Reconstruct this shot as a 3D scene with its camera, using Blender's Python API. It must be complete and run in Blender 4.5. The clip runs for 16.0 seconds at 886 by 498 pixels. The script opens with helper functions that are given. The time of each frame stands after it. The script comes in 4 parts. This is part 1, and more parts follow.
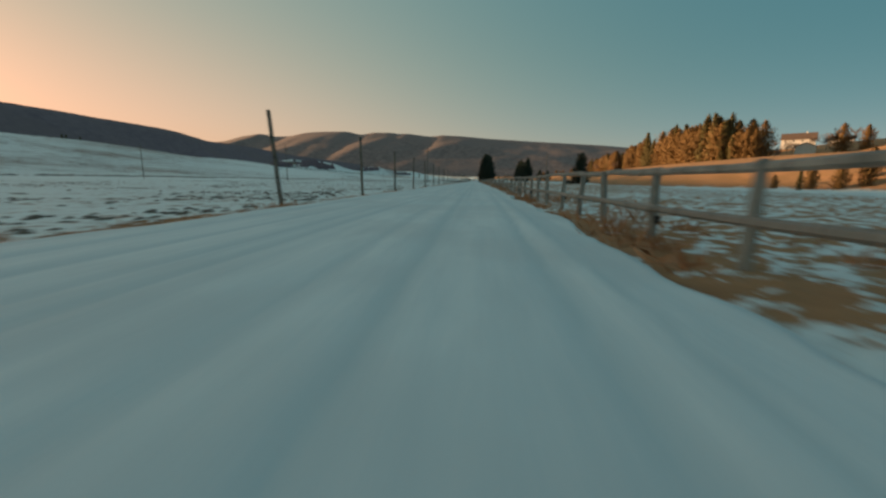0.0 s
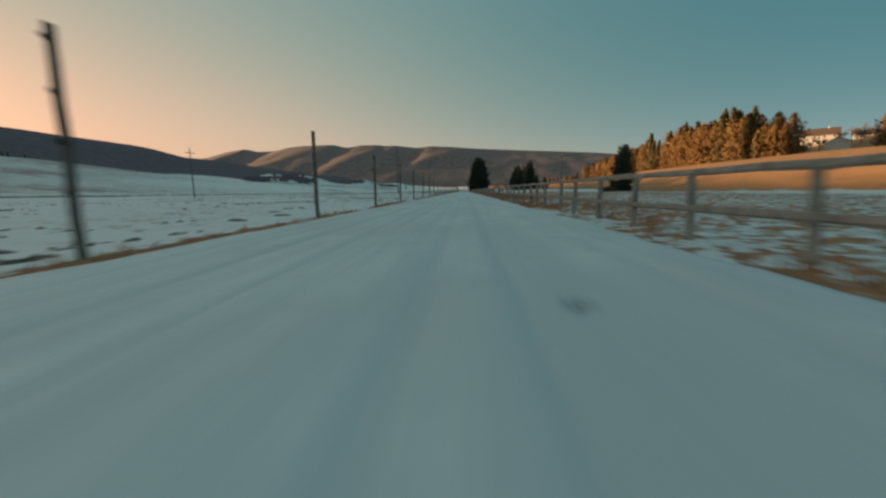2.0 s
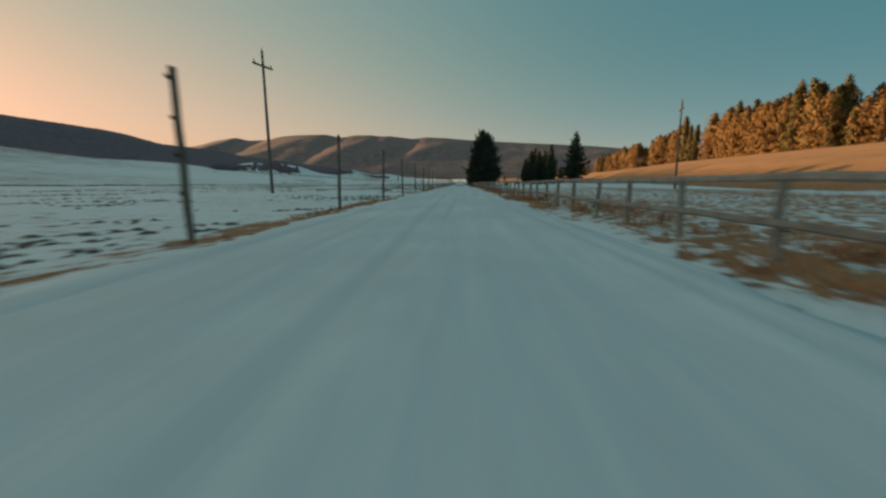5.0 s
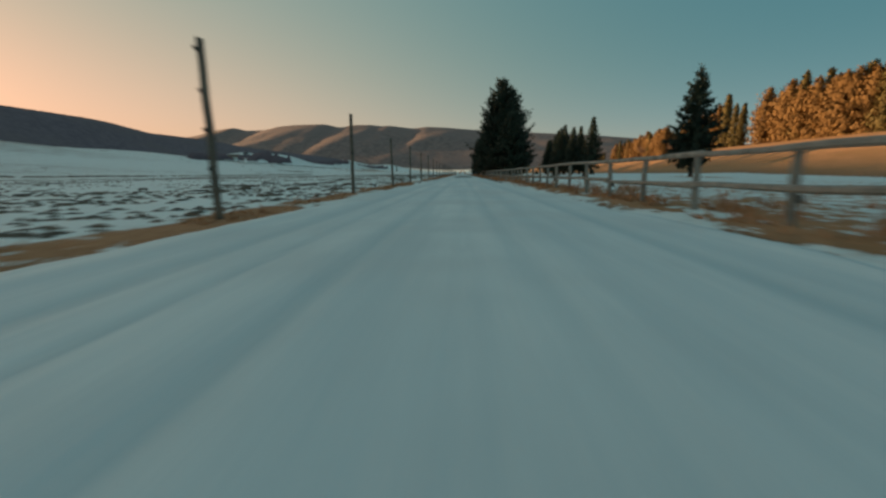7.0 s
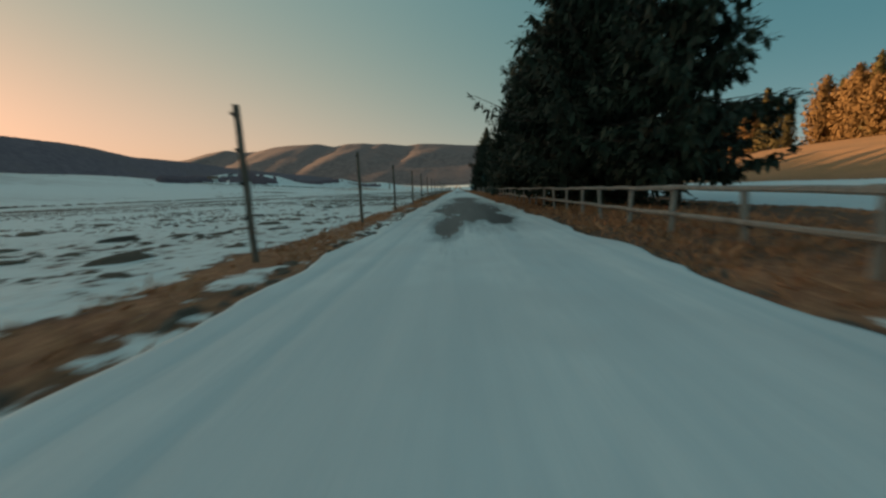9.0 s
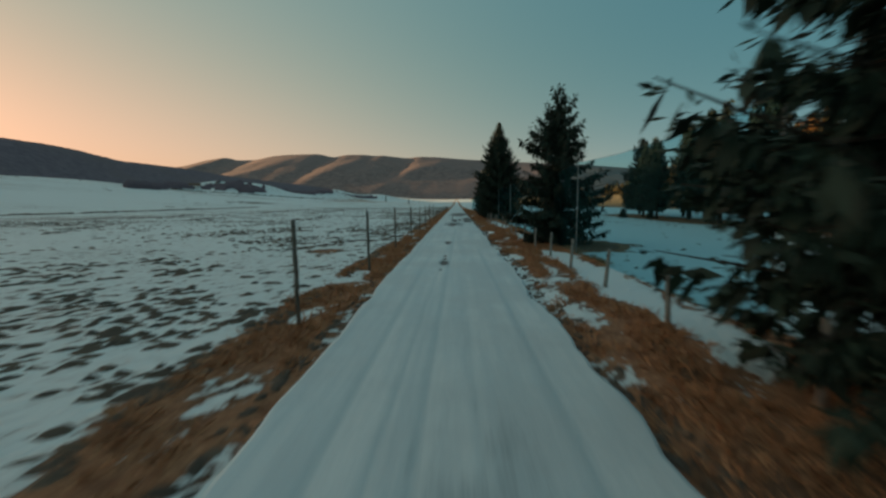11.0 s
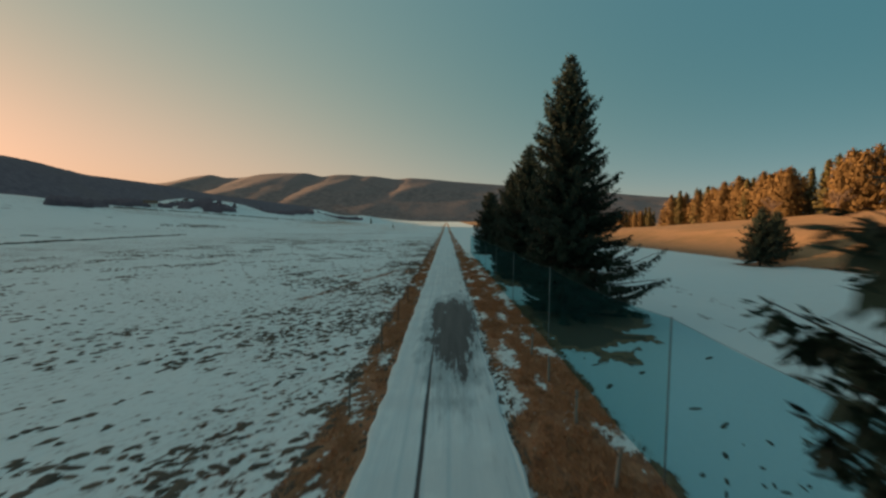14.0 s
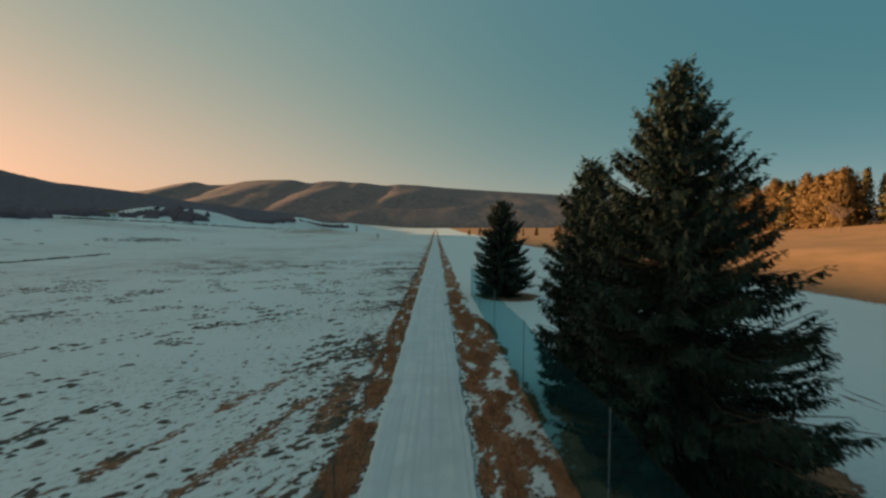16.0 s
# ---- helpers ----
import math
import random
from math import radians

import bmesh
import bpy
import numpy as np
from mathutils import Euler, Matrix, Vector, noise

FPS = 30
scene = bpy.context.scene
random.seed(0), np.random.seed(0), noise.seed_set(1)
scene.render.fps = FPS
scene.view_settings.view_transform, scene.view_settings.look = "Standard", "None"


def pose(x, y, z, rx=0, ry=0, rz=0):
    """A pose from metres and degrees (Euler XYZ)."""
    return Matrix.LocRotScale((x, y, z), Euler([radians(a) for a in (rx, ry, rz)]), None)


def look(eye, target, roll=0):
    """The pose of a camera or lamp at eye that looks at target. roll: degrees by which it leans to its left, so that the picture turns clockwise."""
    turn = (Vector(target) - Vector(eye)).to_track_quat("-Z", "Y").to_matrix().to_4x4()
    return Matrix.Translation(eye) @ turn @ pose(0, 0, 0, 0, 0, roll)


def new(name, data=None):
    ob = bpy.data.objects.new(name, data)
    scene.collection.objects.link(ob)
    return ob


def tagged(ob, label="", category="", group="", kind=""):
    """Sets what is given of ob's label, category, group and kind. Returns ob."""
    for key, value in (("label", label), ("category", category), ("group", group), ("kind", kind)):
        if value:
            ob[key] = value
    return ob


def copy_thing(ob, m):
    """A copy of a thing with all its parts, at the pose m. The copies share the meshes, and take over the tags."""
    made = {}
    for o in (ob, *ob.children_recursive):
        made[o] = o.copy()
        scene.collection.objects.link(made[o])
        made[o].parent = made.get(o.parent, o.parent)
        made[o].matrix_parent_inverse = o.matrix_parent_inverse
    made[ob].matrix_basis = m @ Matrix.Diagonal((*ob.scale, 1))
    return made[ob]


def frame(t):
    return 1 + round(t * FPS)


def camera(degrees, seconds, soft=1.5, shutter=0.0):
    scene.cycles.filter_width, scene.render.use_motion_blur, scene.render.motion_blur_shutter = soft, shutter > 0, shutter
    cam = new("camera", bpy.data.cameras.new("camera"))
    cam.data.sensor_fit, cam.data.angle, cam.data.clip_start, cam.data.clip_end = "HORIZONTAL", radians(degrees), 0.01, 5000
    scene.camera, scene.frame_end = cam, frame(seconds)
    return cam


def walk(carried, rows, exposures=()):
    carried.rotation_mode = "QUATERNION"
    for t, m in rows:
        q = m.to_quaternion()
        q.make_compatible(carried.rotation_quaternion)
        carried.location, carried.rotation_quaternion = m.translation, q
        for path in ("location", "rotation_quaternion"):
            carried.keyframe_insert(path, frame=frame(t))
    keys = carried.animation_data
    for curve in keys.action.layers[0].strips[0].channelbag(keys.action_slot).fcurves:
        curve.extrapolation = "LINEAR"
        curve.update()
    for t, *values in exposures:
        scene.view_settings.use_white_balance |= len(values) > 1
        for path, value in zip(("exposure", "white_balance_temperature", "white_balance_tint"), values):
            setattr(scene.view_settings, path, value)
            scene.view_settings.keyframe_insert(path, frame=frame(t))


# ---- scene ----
cam = camera(96.0, 16.0, soft=2.5, shutter=0.2)

PATH = [
    (0, look((1.330, -8.775, 0.564), (-0.275, 10.867, -2.847), 0.53)),
    (0.5, look((1.353, 0.318, 0.534), (-0.328, 19.955, -2.865), 0.13)),
    (1, look((1.081, 9.914, 0.553), (-0.468, 29.578, -2.755), -0.16)),
    (1.5, look((0.952, 19.472, 0.554), (-0.409, 39.185, -2.536), -0.70)),
    (2, look((0.667, 29.204, 0.558), (-0.474, 48.960, -2.337), -1.07)),
    (2.5, look((0.546, 38.932, 0.543), (-0.498, 58.718, -2.186), -1.37)),
    (3, look((0.469, 48.418, 0.594), (-0.446, 68.227, -2.015), -1.36)),
    (3.5, look((0.575, 57.536, 0.617), (-0.241, 77.349, -1.985), -1.07)),
    (4, look((0.508, 67.153, 0.689), (-0.284, 86.948, -2.058), -0.79)),
    (6.5, look((0.234, 116.308, 0.560), (-0.778, 135.925, -3.199), -0.01)),
    (7, look((0.028, 126.137, 0.505), (-0.940, 145.764, -3.215), -0.47)),
    (7.5, look((-0.028, 135.840, 0.522), (-0.984, 155.503, -3.005), -1.25)),
    (8, look((-0.139, 145.756, 0.605), (-1.086, 165.465, -2.661), -2.12)),
    (8.5, look((-0.312, 155.650, 0.796), (-1.146, 175.396, -2.268), -2.56)),
    (9, look((-0.268, 165.039, 0.857), (-1.098, 184.801, -2.102), -2.18)),
    (11.5, look((0.022, 211.499, 2.882), (-0.656, 231.374, 0.750), -0.20)),
    (12, look((-0.064, 220.693, 3.423), (-0.744, 240.584, 1.460), 0.02)),
    (12.5, look((-0.066, 229.293, 4.074), (-0.757, 249.205, 2.330), -0.02)),
    (13, look((-0.177, 237.902, 4.709), (-0.767, 257.834, 3.177), 0.21)),
    (13.5, look((-0.060, 247.164, 5.555), (-0.437, 267.114, 4.203), 0.27)),
    (14, look((-0.029, 255.869, 6.292), (-0.183, 275.830, 5.050), 0.54)),
    (14.5, look((-0.109, 264.019, 7.001), (0.004, 283.989, 5.914), 1.17)),
    (15, look((0.025, 272.657, 7.840), (0.251, 292.625, 6.736), 0.73)),
    (15.5, look((0.112, 280.569, 8.536), (0.356, 300.542, 7.530), 0.51)),
    (16, look((0.397, 288.005, 9.218), (0.762, 307.979, 8.277), 0.10)),
]
walk(cam, PATH, [(0.0, 0.89, 6500, 10), (9.0, 0.89, 6500, 10), (12.5, 0.88, 6500, 10), (14.0, 0.84, 6500, 10), (16.0, 0.84, 6500, 10)])

# ---------- world, sun ----------
SUN_AZ, SUN_EL = radians(-74), radians(7.6)
world = bpy.data.worlds.new("winter_dusk")
scene.world = world
world.use_nodes = True
wn = world.node_tree


sky = wn.nodes.new("ShaderNodeTexSky")
sky.sky_type = "NISHITA"
sky.sun_disc = False
sky.sun_elevation, sky.sun_rotation = SUN_EL, SUN_AZ
sky.altitude, sky.air_density, sky.dust_density, sky.ozone_density = 1000, 1.0, 0.6, 2.0


def sky_math(op, a, b=0.0):
    n = wn.nodes.new("ShaderNodeMath")
    n.operation = op
    for v, socket in ((a, n.inputs[0]), (b, n.inputs[1])):
        if isinstance(v, (int, float)):
            socket.default_value = v
        else:
            wn.links.new(v, socket)
    return n.outputs[0]


# the dusk's colour cast: peach towards the sun and along the horizon, teal away from it
way = wn.nodes.new("ShaderNodeSeparateXYZ")
wn.links.new(wn.nodes.new("ShaderNodeTexCoord").outputs["Generated"], way.inputs[0])
sky_z = sky_math("MAXIMUM", way.outputs[2], 0.0)
sunward = sky_math("ADD", sky_math("MULTIPLY", way.outputs[0], math.sin(SUN_AZ)), sky_math("MULTIPLY", way.outputs[1], math.cos(SUN_AZ)))
low = sky_math("EXPONENT", sky_math("MULTIPLY", sky_z, -8.0))
sunward2 = sky_math("MULTIPLY", sunward, sunward)
TERMS = [
    (1.0, (-0.23, -0.981, -1.746)),
    (sky_z, (-1.85, 1.695, 2.819)),
    (sky_math("MULTIPLY", sky_z, sky_z), (3.254, -0.213, -1.171)),
    (sunward, (2.108, 0.841, 0.412)),
    (sunward2, (-0.32, -0.544, -0.637)),
    (sky_math("MULTIPLY", sunward2, sunward), (-0.367, -0.064, 0.086)),
    (sky_math("MULTIPLY", sunward, sky_z), (-2.285, -1.066, -0.729)),
    (low, (-0.528, -0.014, 1.085)),
    (sky_math("MULTIPLY", sunward, low), (-2.107, -1.051, -0.924)),
]
cast = wn.nodes.new("ShaderNodeCombineXYZ")
for channel in range(3):
    total = 0.0
    for term, weights in TERMS:
        total = sky_math("ADD", total, sky_math("MULTIPLY", term, weights[channel]))
    wn.links.new(sky_math("EXPONENT", total), cast.inputs[channel])
tinted = wn.nodes.new("ShaderNodeVectorMath")
tinted.operation = "MULTIPLY"
wn.links.new(sky.outputs[0], tinted.inputs[0])
wn.links.new(cast.outputs[0], tinted.inputs[1])
wn.links.new(tinted.outputs[0], wn.nodes["Background"].inputs[0])
wn.nodes["Background"].inputs[1].default_value = 0.15

sun_data = bpy.data.lights.new("sun", "SUN")
sun_data.energy, sun_data.angle, sun_data.color = 4.5, radians(0.6), (1.0, 0.6, 0.3)
sun = new("sun", sun_data)
to_sun = Vector((math.sin(SUN_AZ) * math.cos(SUN_EL), math.cos(SUN_AZ) * math.cos(SUN_EL), math.sin(SUN_EL)))
sun.matrix_world = look(to_sun * 2000, (0, 0, 0))


# ---------- materials ----------
class Nodes:
    """Short hand for building one material's node tree."""

    def __init__(self, name, rough=0.8):
        self.m = bpy.data.materials.new(name)
        self.m.use_nodes = True
        self.t = self.m.node_tree
        self.b = self.t.nodes["Principled BSDF"]
        self.b.inputs["Roughness"].default_value = rough
        self.b.inputs["Specular IOR Level"].default_value = 0.25

    def node(self, kind):
        return self.t.nodes.new(kind)

    def link(self, a, b):
        self.t.links.new(a, b)

    def put(self, v, socket):
        if isinstance(v, (int, float)):
            socket.default_value = v
        elif isinstance(v, tuple):
            socket.default_value = (*v, 1) if len(v) == 3 and socket.type == "RGBA" else v
        else:
            self.link(v, socket)

    def place(self, scale=(1, 1, 1), turn=0.0, local=False):
        src = self.node("ShaderNodeTexCoord").outputs["Object"] if local else self.node("ShaderNodeNewGeometry").outputs["Position"]
        if turn:
            rot = self.node("ShaderNodeMapping")
            rot.inputs["Rotation"].default_value = (0, 0, turn)
            self.link(src, rot.inputs["Vector"])
            src = rot.outputs["Vector"]
        mp = self.node("ShaderNodeMapping")
        mp.inputs["Scale"].default_value = scale
        self.link(src, mp.inputs["Vector"])
        return mp.outputs["Vector"]

    def noise(self, vec, scale, detail=4.0, rough=0.55):
        n = self.node("ShaderNodeTexNoise")
        n.inputs["Scale"].default_value = scale
        n.inputs["Detail"].default_value = detail
        n.inputs["Roughness"].default_value = rough
        self.link(vec, n.inputs["Vector"])
        return n.outputs["Fac"]

    def math(self, op, a, b=0.0, clamp=False):
        n = self.node("ShaderNodeMath")
        n.operation, n.use_clamp = op, clamp
        self.put(a, n.inputs[0])
        self.put(b, n.inputs[1])
        return n.outputs[0]

    def mix(self, f, a, b):
        n = self.node("ShaderNodeMix")
        n.data_type = "RGBA"
        self.put(f, n.inputs[0])
        self.put(a, n.inputs[6])
        self.put(b, n.inputs[7])
        return n.outputs[2]

    def ramp(self, f, lo, hi):
        n = self.node("ShaderNodeMapRange")
        n.interpolation_type = "SMOOTHSTEP"
        self.put(f, n.inputs[0])
        n.inputs[1].default_value, n.inputs[2].default_value = lo, hi
        return n.outputs[0]

    def attr(self, name):
        n = self.node("ShaderNodeAttribute")
        n.attribute_name = name
        return n.outputs["Fac"]

    def island(self):
        return self.node("ShaderNodeNewGeometry").outputs["Random Per Island"]

    def thing(self):
        return self.node("ShaderNodeObjectInfo").outputs["Random"]

    def bump(self, height, strength, distance):
        n = self.node("ShaderNodeBump")
        n.inputs["Strength"].default_value = strength
        n.inputs["Distance"].default_value = distance
        self.link(height, n.inputs["Height"])
        self.link(n.outputs[0], self.b.inputs["Normal"])

    def done(self, color, rough=None):
        self.put(color, self.b.inputs["Base Color"])
        if rough is not None:
            self.put(rough, self.b.inputs["Roughness"])
        return self.m


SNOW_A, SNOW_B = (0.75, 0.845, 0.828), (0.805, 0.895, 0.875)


def ground_material():
    k = Nodes("snowy_pasture")
    p = k.place()
    streak = k.place((1.0, 2.0, 1.0), radians(-50))
    fine = k.noise(streak, 1.7, 5, 0.62)
    broad = k.noise(p, 0.13, 3)
    tufts = k.noise(k.place((1.3, 1.0, 1.0), radians(-20)), 4.5, 4, 0.6)
    v = k.math("ADD", k.math("ADD", k.math("MULTIPLY", fine, 0.52), k.math("MULTIPLY", tufts, 0.30)), k.math("MULTIPLY", broad, 0.18))
    v = k.math("ADD", 0.5, k.math("MULTIPLY", k.math("SUBTRACT", v, 0.5), 1.32))
    bare = k.attr("bare")
    m = k.math("SUBTRACT", v, k.math("SUBTRACT", 1.0, bare))
    mask = k.ramp(m, -0.018, 0.03)
    grain = k.noise(p, 14.0, 6, 0.7)
    tuft = k.noise(p, 3.0, 4)
    straw = k.mix(k.ramp(grain, 0.35, 0.7), (0.26, 0.122, 0.066), (0.52, 0.275, 0.145))
    soil = k.mix(k.ramp(grain, 0.3, 0.7), (0.035, 0.028, 0.022), (0.10, 0.07, 0.045))
    earth = k.mix(k.ramp(k.math("ADD", k.math("MULTIPLY", bare, 0.9), k.math("MULTIPLY", tuft, 0.25)), 0.46, 0.70), soil, straw)
    earth = k.mix(k.math("MULTIPLY", k.ramp(k.noise(p, 1.6, 4, 0.65), 0.48, 0.66), 0.6), earth, (0.17, 0.075, 0.045))
    dry = k.attr("dry")
    hay = k.mix(tuft, (0.37, 0.19, 0.085), (0.60, 0.34, 0.165))
    hay = k.mix(k.math("MULTIPLY", k.ramp(k.noise(k.place((1, 1, 4)), 0.11, 5, 0.6), 0.42, 0.66), 0.5), hay, (0.29, 0.175, 0.07))
    earth = k.mix(dry, earth, hay)
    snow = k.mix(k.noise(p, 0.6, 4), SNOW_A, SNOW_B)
    litter = k.mix(grain, (0.085, 0.052, 0.035), (0.21, 0.125, 0.075))
    earth = k.mix(k.ramp(bare, 0.74, 0.84), earth, litter)
    snow = k.mix(k.math("MULTIPLY", k.ramp(m, -0.13, 0.0), 0.30), snow, (0.42, 0.42, 0.395))
    k.bump(k.math("SUBTRACT", k.math("MULTIPLY", k.noise(streak, 2.4, 5), 1.0), k.math("MULTIPLY", mask, 0.35)), 0.55, 0.12)
    return k.done(k.mix(mask, snow, earth), k.math("ADD", 0.62, k.math("MULTIPLY", mask, 0.3)))


def road_material():
    k = Nodes("packed_snow_road")
    p = k.place()
    along = k.place((2.2, 0.12, 1.0))
    tread = k.place((7.0, 1.6, 1.0))
    streak = k.noise(along, 1.0, 6, 0.6)
    bare = k.attr("bare")
    torn = k.math("ADD", k.math("MULTIPLY", k.noise(k.place((7.0, 0.3, 1.0)), 1.0, 6, 0.65), 0.65), k.math("MULTIPLY", k.noise(k.place((1.0, 0.25, 1.0)), 9.0, 5, 0.7), 0.35))
    torn = k.math("ADD", 0.235, k.math("MULTIPLY", torn, 0.53))
    m = k.math("SUBTRACT", torn, k.math("SUBTRACT", 1.0, bare))
    mask = k.ramp(m, -0.03, 0.05)
    slush = k.ramp(m, -0.26, -0.03)
    grit = k.noise(p, 45.0, 4, 0.7)
    asphalt = k.mix(k.ramp(k.math("ADD", k.math("MULTIPLY", grit, 0.5), k.math("MULTIPLY", streak, 0.5)), 0.35, 0.68), (0.036, 0.035, 0.037), (0.105, 0.10, 0.10))
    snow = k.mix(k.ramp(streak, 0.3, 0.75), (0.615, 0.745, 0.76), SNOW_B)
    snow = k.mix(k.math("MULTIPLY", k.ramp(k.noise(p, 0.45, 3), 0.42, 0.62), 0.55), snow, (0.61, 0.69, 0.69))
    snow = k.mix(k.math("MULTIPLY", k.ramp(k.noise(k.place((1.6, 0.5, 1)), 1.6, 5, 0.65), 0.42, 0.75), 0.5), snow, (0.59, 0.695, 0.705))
    snow = k.mix(k.math("MULTIPLY", k.attr("pressed"), k.math("ADD", 0.3, k.math("MULTIPLY", streak, 0.7))), snow, (0.50, 0.645, 0.67))
    snow = k.mix(k.math("MULTIPLY", slush, k.math("ADD", 0.55, k.math("MULTIPLY", streak, 0.4))), snow, (0.29, 0.385, 0.405))
    rub = k.noise(tread, 1.0, 5)
    k.bump(k.math("ADD", k.math("MULTIPLY", rub, 0.6), k.math("MULTIPLY", grit, 0.12)), 0.42, 0.03)
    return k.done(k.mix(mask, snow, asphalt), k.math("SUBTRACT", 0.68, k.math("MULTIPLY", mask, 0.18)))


def wood_material(name, dark, light):
    k = Nodes(name, 0.85)
    p = k.place((1, 1, 0.12), local=True)
    grain = k.noise(p, 30.0, 5, 0.6)
    blot = k.noise(k.place(local=True), 4.0, 3)
    c = k.mix(k.ramp(grain, 0.3, 0.7), dark, light)
    c = k.mix(k.math("MULTIPLY", k.ramp(blot, 0.45, 0.7), 0.5), c, (0.10, 0.105, 0.09))
    c = k.mix(k.math("MULTIPLY", k.thing(), 0.35), c, dark)
    k.bump(grain, 0.5, 0.01)
    return k.done(c)


def needle_material(name, dark, light, rough=0.65):
    k = Nodes(name, rough)
    n = k.noise(k.place(), 0.9, 3)
    f = k.math("ADD", k.math("MULTIPLY", k.island(), 0.6), k.math("MULTIPLY", k.ramp(n, 0.3, 0.7), 0.4))
    c = k.mix(f, dark, light)
    return k.done(k.mix(k.math("MULTIPLY", k.thing(), 0.3), c, dark))


def forest_material(name, dark, light, scale, patch=(0.1, 0.08, 0.06)):
    k = Nodes(name, 0.95)
    p = k.place((1, 1, 0.4))
    tops = k.noise(p, scale, 6, 0.7)
    stands = k.noise(p, scale * 0.06, 4)
    c = k.mix(k.ramp(tops, 0.3, 0.7), dark, light)
    c = k.mix(k.math("MULTIPLY", k.ramp(stands, 0.48, 0.62), 0.7), c, patch)
    k.bump(tops, 0.4, 1.6)
    return k.done(c)


def plain_material(name, a, b, scale=6.0, rough=0.8, metal=0.0):
    k = Nodes(name, rough)
    k.b.inputs["Metallic"].default_value = metal
    n = k.noise(k.place(local=True), scale, 5)
    k.bump(n, 0.3, 0.01)
    return k.done(k.mix(k.ramp(n, 0.3, 0.7), a, b))


def net_material(name, threads, tint):
    """Fine netting: some light stops at the threads, the rest passes tinted."""
    k = Nodes(name, 0.7)
    p = k.place()
    weave = k.noise(p, 60.0, 2)
    sag = k.noise(p, 0.8, 3)
    k.done(k.mix(weave, (0.006, 0.10, 0.13), (0.015, 0.19, 0.23)))
    clear = k.node("ShaderNodeBsdfTransparent")
    clear.inputs[0].default_value = (*tint, 1)
    join = k.node("ShaderNodeMixShader")
    k.put(k.math("MULTIPLY", threads, k.math("ADD", 0.7, k.math("MULTIPLY", sag, 0.6))), join.inputs[0])
    k.link(clear.outputs[0], join.inputs[1])
    k.link(k.b.outputs[0], join.inputs[2])
    k.link(join.outputs[0], k.t.nodes["Material Output"].inputs[0])
    return k.m


GROUND, ROAD = ground_material(), road_material()
NET, NET_THIN = net_material("teal_netting", 0.09, (0.46, 0.73, 0.78)), net_material("worn_netting", 0.055, (0.53, 0.79, 0.86))
POLE_WOOD = wood_material("weathered_pole_wood", (0.09, 0.076, 0.062), (0.25, 0.21, 0.165))
FENCE_WOOD = wood_material("grey_fence_wood", (0.20, 0.19, 0.172), (0.46, 0.43, 0.375))
BARK = wood_material("spruce_bark", (0.025, 0.018, 0.013), (0.075, 0.052, 0.038))
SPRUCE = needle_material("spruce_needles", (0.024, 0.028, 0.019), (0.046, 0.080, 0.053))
# spruce needles again, with warm low sunlight put into the golden colour
SPRUCE_SUNLIT = needle_material("sunlit_spruce_needles", (0.085, 0.075, 0.026), (0.18, 0.135, 0.045))
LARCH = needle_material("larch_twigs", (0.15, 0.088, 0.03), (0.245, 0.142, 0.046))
TWIG = needle_material("bare_birch_twigs", (0.16, 0.11, 0.08), (0.30, 0.22, 0.17), 0.8)
STRAW = needle_material("dry_grass_straw", (0.33, 0.155, 0.078), (0.68, 0.37, 0.19), 0.85)
CLOD = needle_material("dead_tussock", (0.085, 0.072, 0.058), (0.21, 0.155, 0.11), 0.9)
FOREST = forest_material("hill_forest", (0.13, 0.108, 0.128), (0.215, 0.175, 0.195), 0.11, (0.175, 0.142, 0.15))
CROWNS = needle_material("bare_forest_crowns", (0.165, 0.13, 0.15), (0.225, 0.178, 0.195), 0.95)
# distance haze put into the base: far forest colours lightened
MOUNTAIN = forest_material("hazed_mountain_forest", (0.18, 0.14, 0.13), (0.31, 0.238, 0.215), 0.03, (0.27, 0.205, 0.187))
PLASTER = plain_material("white_plaster", (0.68, 0.66, 0.62), (0.8, 0.78, 0.74), 1.5)
ROOF_TILE = plain_material("brown_roof_tiles", (0.13, 0.085, 0.06), (0.22, 0.15, 0.11), 2.5)
ROOF_DARK = plain_material("dark_sheet_roof", (0.03, 0.05, 0.055), (0.06, 0.085, 0.09), 2.0, 0.5)
PANE = plain_material("dark_window_glass", (0.02, 0.025, 0.03), (0.04, 0.045, 0.05), 1.0, 0.12)
JOINERY = plain_material("brown_joinery", (0.07, 0.045, 0.03), (0.12, 0.08, 0.055), 5.0)
CLIP = plain_material("black_plastic", (0.015, 0.015, 0.015), (0.03, 0.03, 0.03), 20.0, 0.45)
STEEL = plain_material("galvanised_steel", (0.16, 0.2, 0.2), (0.28, 0.32, 0.32), 9.0, 0.5, 0.6)
EARTH = plain_material("dark_earth", (0.02, 0.016, 0.012), (0.06, 0.045, 0.03), 3.0, 0.95)
CERAMIC = plain_material("insulator_ceramic", (0.25, 0.24, 0.22), (0.4, 0.38, 0.35), 9.0, 0.3)


# ---------- building helpers ----------
def raw_mesh(name, verts, faces, material, smooth=False):
    me = bpy.data.meshes.new(name)
    me.from_pydata(np.asarray(verts, float).tolist(), [], faces.tolist() if hasattr(faces, "tolist") else faces)
    me.materials.append(material)
    if smooth:
        me.polygons.foreach_set("use_smooth", np.ones(len(me.polygons), bool))
    return me


